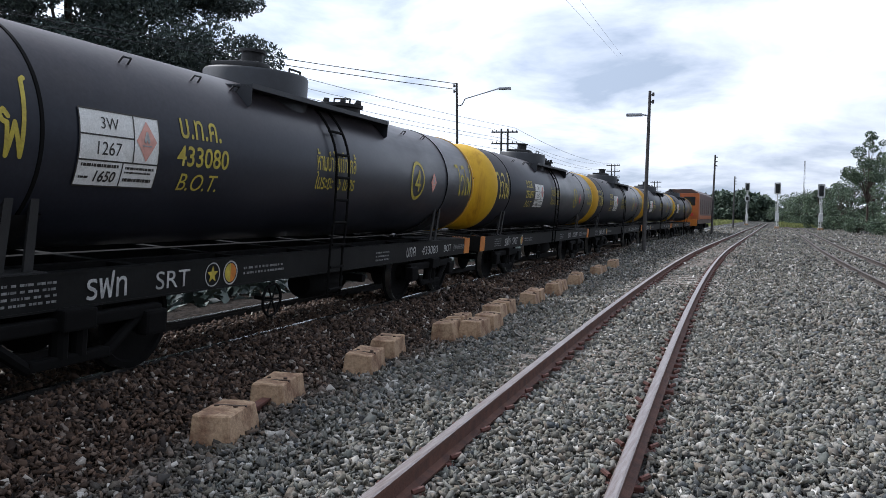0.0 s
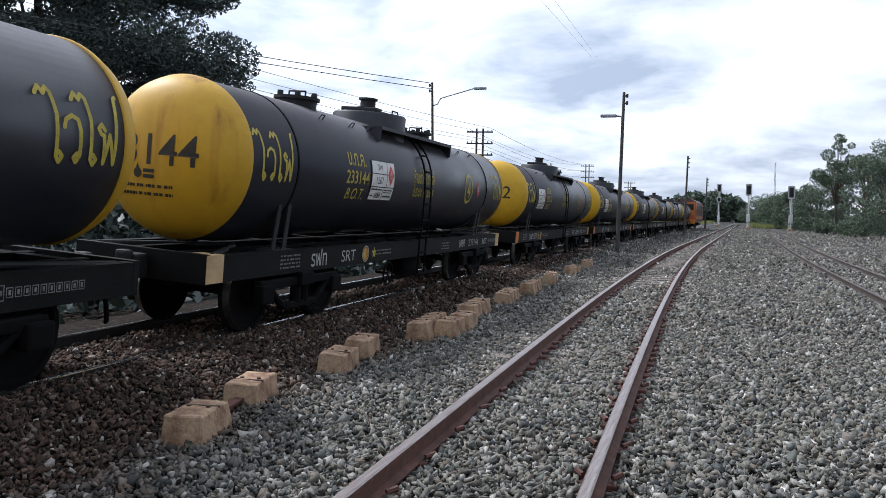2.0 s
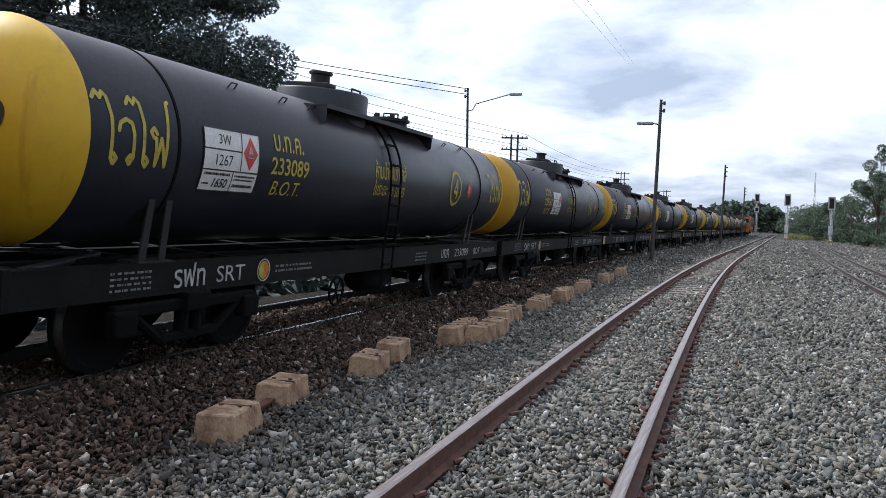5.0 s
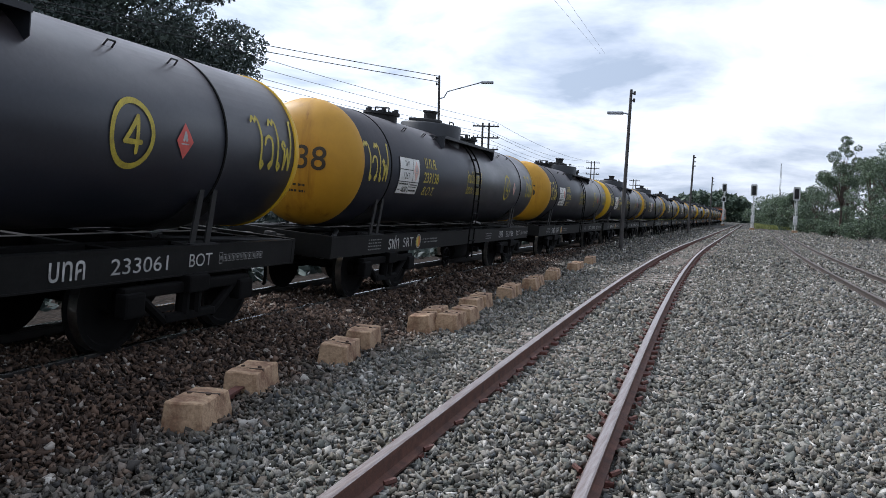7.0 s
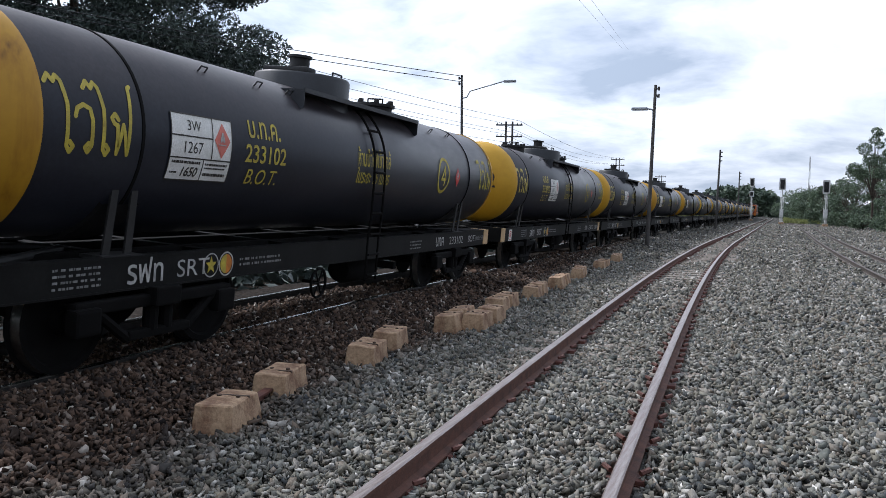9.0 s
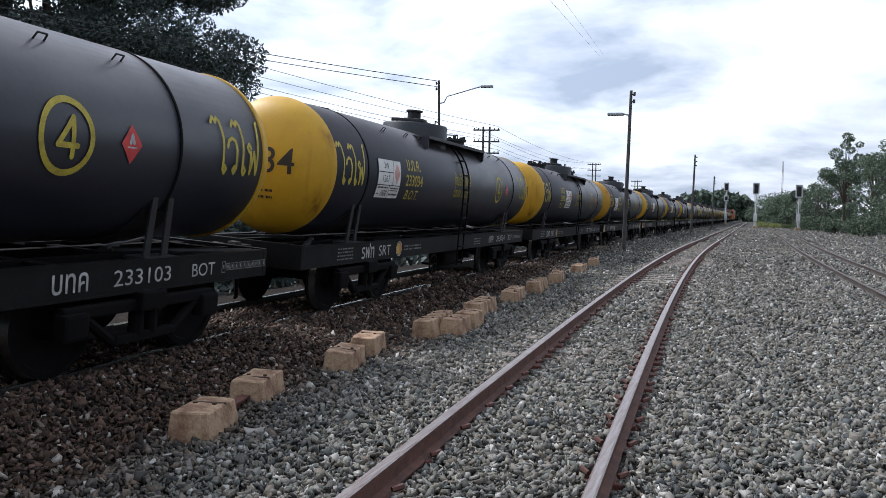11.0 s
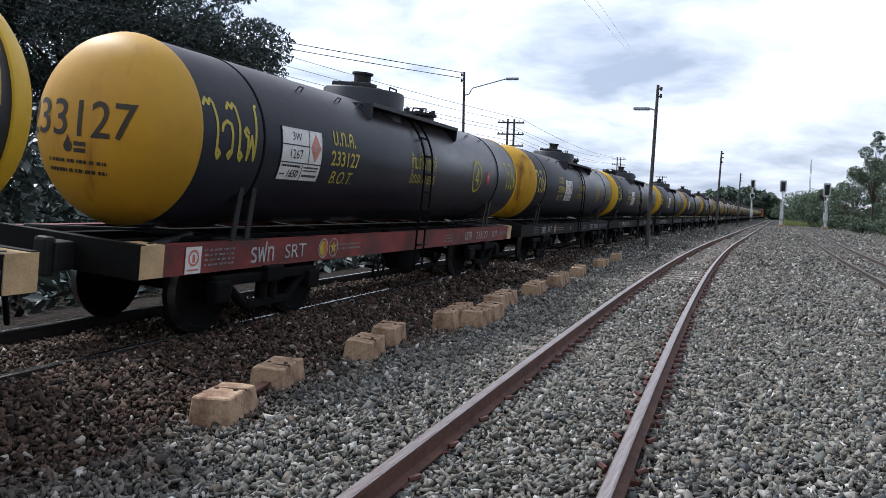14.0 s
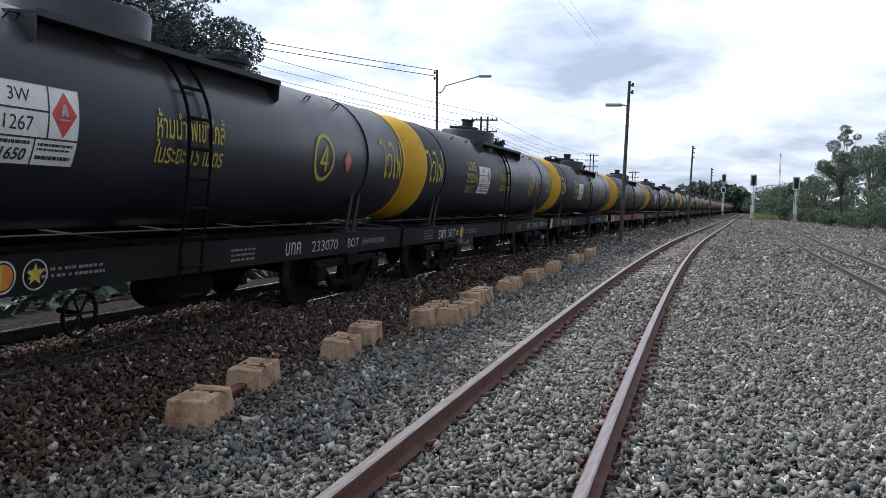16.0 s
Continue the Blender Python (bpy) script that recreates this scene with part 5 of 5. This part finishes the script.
# ---- signals ----
def signal(x, y, h, heads, z0=-0.1):
    w = thing("railway_signal", "white signal post with a black lamp head in a white rim", "signal", group="railway signals", at=pose(x, y, z0))
    bm = bmesh.new()
    rod(bm, (0, 0, 0), (0, 0, h - 0.4), 0.085, 0.07, 10)
    part("post", bm, M_WHITE, w, "white painted post")
    for k in range(heads):
        z = h - 0.75 - k * 2.0
        tall = 0.75 if k == 0 else 0.5
        bm = bmesh.new()
        box(bm, -0.38, 0.38, -0.06, -0.02, z - tall, z + tall, 0.12 if k == 0 else 0.05)
        board = part("backing_board", bm, M_WHITE, w, "white rim board")
        bm = bmesh.new()
        box(bm, -0.24, 0.24, -0.13, -0.065, z - tall + 0.17, z + tall - 0.17, 0.05)
        part("lamp_case", bm, M_BLACK, board, "black lamp case")
        for q in range(2):
            bm = bmesh.new()
            zz = z + (0.28 if q else -0.28) * (1 if k == 0 else 0.5)
            rod(bm, (0, -0.34, zz), (0, -0.1, zz), 0.13, seg=12)
            part("hood", bm, M_STEEL_DARK, board)
    bm = bmesh.new()
    box(bm, -0.22, 0.22, -0.2, 0.2, 0.9, 1.9, 0.03)
    part("cabinet", bm, M_WHITE, w, "white equipment box")
    bm = bmesh.new()
    for d in (-0.18, 0.18):
        rod(bm, (d, 0.3, 0), (d, 0.1, h - 1.6), 0.02, seg=6)
    for k in range(10):
        rod(bm, (-0.18, 0.3 - 0.02 * k, 0.3 + k * 0.32), (0.18, 0.3 - 0.02 * k, 0.3 + k * 0.32), 0.014, seg=6)
    part("ladder", bm, M_WHITE, w)
    bm = bmesh.new()
    box(bm, -0.3, 0.3, -0.3, 0.3, 0.0, 0.25, 0.03)
    part("footing", bm, M_CONCRETE, w)


signal(0.0, 110.0, 5.8, 1, 0.05)
signal(4.57, 100.0, 5.2, 1, 0.05)
signal(-4.9, 150.0, 7.4, 2, 0.05)


# ---- trees and distance ----
def leaf_cloud(name, centres, radii, count, size, mat, seed, flat=0.8, tilt=1.0):
    """Many small folded leaf sprays inside a set of uneven clumps."""
    rng = np.random.default_rng(seed)
    centres, radii = np.array(centres, float), np.array(radii, float)
    wgt = radii ** 2 / (radii ** 2).sum()
    idx = rng.choice(len(radii), count, p=wgt)
    d = rng.normal(size=(count, 3))
    d /= np.linalg.norm(d, axis=1, keepdims=True)
    rad = rng.uniform(0.35, 1.05, (count, 1)) ** 0.5
    c = centres[idx] + d * rad * radii[idx][:, None] * np.array([1, 1, flat])
    s = size * rng.uniform(0.5, 1.4, (count, 1))
    a = rng.normal(size=(count, 3))
    a /= np.linalg.norm(a, axis=1, keepdims=True)
    u = rng.normal(size=(count, 3)) * np.array([1, 1, tilt])
    u -= a * (u * a).sum(1, keepdims=True)
    u /= np.linalg.norm(u, axis=1, keepdims=True)
    n = np.cross(a, u)
    v = np.stack([c - a * s, c - u * s * 0.45 + n * s * 0.15, c + a * s, c + u * s * 0.45 + n * s * 0.15], 1)
    me = bpy.data.meshes.new(name)
    me.vertices.add(count * 4)
    me.vertices.foreach_set("co", v.reshape(-1).astype(np.float32))
    f = np.arange(count)[:, None] * 4
    tri = np.concatenate([f + np.array([0, 1, 2]), f + np.array([0, 2, 3])], 1).reshape(-1)
    me.loops.add(count * 6)
    me.loops.foreach_set("vertex_index", tri.astype(np.int32))
    me.polygons.add(count * 2)
    me.polygons.foreach_set("loop_start", np.arange(0, count * 6, 3, dtype=np.int32))
    me.update(calc_edges=True)
    me.materials.append(mat)
    return me


def build_tree(name, label, x, y, base_r, trunk_h, crown, clumps, clump_r, leaves, leaf, mat, seed, lift=0.0):
    """crown: (half width, half depth, low, high) of the leafy part."""
    rng = random.Random(seed)
    w = thing(name, label, "tree", at=pose(x, y, -0.1))
    cs, rs = [], []
    for _ in range(clumps):
        a, q = rng.uniform(0, 2 * math.pi), rng.uniform(0.15, 1) ** 0.5
        h = rng.uniform(0, 1)
        k = math.sqrt(max(1 - (h * 1.55 - 0.6) ** 2, 0.08))
        cs.append((math.cos(a) * q * crown[0] * k, math.sin(a) * q * crown[1] * k, crown[2] + h * (crown[3] - crown[2])))
        rs.append(clump_r * rng.uniform(0.6, 1.3))
    bm = bmesh.new()
    fork = Vector((0, 0, trunk_h))
    rod(bm, (0, 0, 0), fork, base_r, base_r * 0.7, 10)
    for c in cs[::max(1, len(cs) // 16)]:
        mid = fork.lerp(Vector(c), 0.5) + Vector((0, 0, 0.08 * (crown[3] - crown[2])))
        rod(bm, fork - Vector((0, 0, 0.1)), mid, base_r * 0.42, base_r * 0.25, 7)
        rod(bm, mid, c, base_r * 0.25, base_r * 0.05, 6)
    part("trunk", bm, M_BARK, w, smooth=50)
    part("crown", leaf_cloud("crown", cs, rs, leaves, leaf, mat, seed, 0.62 if name == "rain_tree" else 0.8), None, w, "dense small leaves with gaps")
    return w


build_tree("rain_tree", "large dark spreading tree behind the train", -37.6, 34.5, 0.6, 5.0, (11.5, 9.5, 5.5, 19.0), 230, 1.75, 240000, 0.12, M_LEAF_DARK, 3)
build_tree("rain_tree", "large dark spreading tree behind the train", -44.0, 22.0, 0.6, 5.0, (11.0, 10.0, 5.0, 18.0), 60, 2.6, 26000, 0.22, M_LEAF_DARK, 7)

for k, (x, y, h, wd) in enumerate(((10.2, 70.0, 7.0, 2.3), (9.8, 80.0, 7.6, 2.2), (12.2, 84.0, 9.0, 3.0), (8.5, 92.0, 10.8, 2.1), (9.8, 98.0, 8.2, 2.8), (7.0, 112.0, 6.2, 2.6), (8.8, 118.0, 7.6, 3.0), (5.6, 124.0, 5.8, 2.4), (6.8, 138.0, 7.0, 3.2), (4.6, 150.0, 5.6, 3.0), (4.4, 170.0, 6.4, 3.8), (2.6, 195.0, 6.2, 4.4), (6.4, 104.0, 2.2, 1.4), (7.4, 88.0, 1.8, 1.3), (8.6, 76.0, 2.0, 1.3))):
    build_tree("shrub_tree" if h > 3 else "bush", "green bushy tree at the edge of the yard" if h > 3 else "low green bush at the edge of the yard", x, y, 0.14 if h > 3 else 0.05, h * 0.3, (wd, wd, 0.4, h - 0.6), 30, max(wd * 0.30, 0.5), 9500 if h > 3 else 2600, 0.062 + 0.0004 * y, M_LEAF, 20 + k)


def far_woods():
    rng = random.Random(9)
    cs, rs = [], []
    for _ in range(560):
        x = rng.uniform(-150, 110) if rng.random() < 0.7 else rng.gauss(-15, 11)
        y = rng.uniform(270, 360)
        hill = 9.0 * math.exp(-((x + 15) / 14) ** 2)
        cs.append((x, y, rng.uniform(0, 2.6) + hill * rng.uniform(0.0, 0.9)))
        rs.append(rng.uniform(1.6, 2.8))
    ob = new("far_woods", leaf_cloud("far_woods", cs, rs, 60000, 0.9, M_LEAF_FAR, 5))
    tagged(ob, "distant green wooded rise beyond the tracks", "woods", kind="stuff")


far_woods()


def hedge():
    """Low growth beside the line, rising to a dense bank of shrubs behind it."""
    rng = random.Random(12)
    cs, rs = [], []
    for _ in range(700):
        y = rng.uniform(-4, 46)
        d = rng.uniform(0, 3.0)
        cs.append((main_x(y) - 2.4 - d * 1.6, y, 0.0 + 0.12 * d))
        rs.append(rng.uniform(0.5, 0.85))
    for _ in range(900):
        y = rng.uniform(-14, 75)
        d = rng.uniform(0, 1)
        cs.append((main_x(y) - 6.5 - 4.5 * d - 0.05 * max(y, 0), y, rng.uniform(0.3, 2.2 + 1.6 * d)))
        rs.append(rng.uniform(0.6, 1.1))
    ob = new("hedge", leaf_cloud("hedge", cs, rs, 150000, 0.14, M_LEAF_DARK, 15, 0.6))
    tagged(ob, "dark green bank of shrubs along the far side of the line", "hedge", kind="stuff")


hedge()


def grass_field(name, x0, x1, y0, y1, count, h, seed):
    rng = np.random.default_rng(seed)
    c = np.stack([rng.uniform(x0, x1, count), rng.uniform(y0, y1, count), np.full(count, -0.04)], 1)
    a = rng.uniform(0, 2 * np.pi, count)
    wd = np.stack([np.cos(a), np.sin(a), a * 0], 1) * h * 0.16
    tip = c + np.stack([rng.normal(0, 0.3, count), rng.normal(0, 0.3, count), rng.uniform(0.6, 1.3, count)], 1) * h
    v = np.stack([c - wd, c + wd, tip], 1).reshape(-1)
    me = bpy.data.meshes.new(name)
    me.vertices.add(count * 3)
    me.vertices.foreach_set("co", v.astype(np.float32))
    me.loops.add(count * 3)
    me.loops.foreach_set("vertex_index", np.arange(count * 3, dtype=np.int32))
    me.polygons.add(count)
    me.polygons.foreach_set("loop_start", np.arange(0, count * 3, 3, dtype=np.int32))
    me.update(calc_edges=True)
    me.materials.append(M_GRASS)
    tagged(new(name, me), "yellow-green rough grass beside the tracks", "grass", kind="stuff")


grass_field("grass", 0.5, 9.0, 128, 200, 26000, 0.5, 3)
grass_field("grass", -40.0, -9.5, 60, 260, 40000, 0.6, 4)


# ---- moving things ----
def run_at(t):
    """Distance along the line of the train's reference point, by time."""
    knots = (
        (0, -6.74), (0.5, 0.80), (1, 8.20), (1.5, 15.5), (2, 22.99), (2.5, 30.54), (3, 38.06), (3.5, 45.59), (6, 82.69), (6.5, 90.22), (7, 97.87), (7.5, 105.84), (8, 113.58),
        (8.5, 121.20), (9, 128.74), (11.5, 165.87), (12, 173.44), (12.5, 181.06), (13, 188.66), (13.5, 196.24), (14, 203.84), (14.5, 211.44), (15, 219.07), (15.5, 226.72), (16, 234.55),
    )
    for (a, p), (b, q) in zip(knots, knots[1:]):
        if t <= b:
            return p + (q - p) * (t - a) / (b - a)
    return knots[-1][1]


BEHIND = (-61.94, -50.21, -38.46, -26.88, -14.81, -2.17, 10.96, 23.31, 35.14, 46.76, 58.5, 70.39, 83.19, 95.54, 107.42, 119.74, 132.1, 144.64, 156.81, 169.13, 180.89, 193.15, 205.54, 217.33, 228.84, 240.6)


def on_line(s):
    slope = (main_x(s + 0.5) - main_x(s - 0.5))
    c = cant_at(s)
    return pose(main_x(s), s, RAIL_TOP + c / 2, 0, math.degrees(math.atan2(c, 2 * GAUGE)), -math.degrees(math.atan(slope)))


def motions():
    times = [0.5 * k for k in range(33)]
    for k, w in enumerate(wagons):
        walk(w, [(t, on_line(run_at(t) - BEHIND[k])) for t in times])
    walk(loco, [(t, on_line(run_at(t) - BEHIND[0] + SILL_HALF + SILL_C + 0.45 + 7.3)) for t in times])
    turned = {}
    for ws, dy, z in wheelsets:
        if dy not in turned:
            walk(ws, [(k / 30, Matrix.Translation((0, dy, z)) @ Matrix.Rotation(-(run_at(k / 30) / 0.41), 4, "X")) for k in range(481)])
            turned[dy] = ws.animation_data
        else:
            ws.rotation_mode = "QUATERNION"
            ws.animation_data_create()
            ws.animation_data.action = turned[dy].action
            ws.animation_data.action_slot = turned[dy].action_slot


motions()
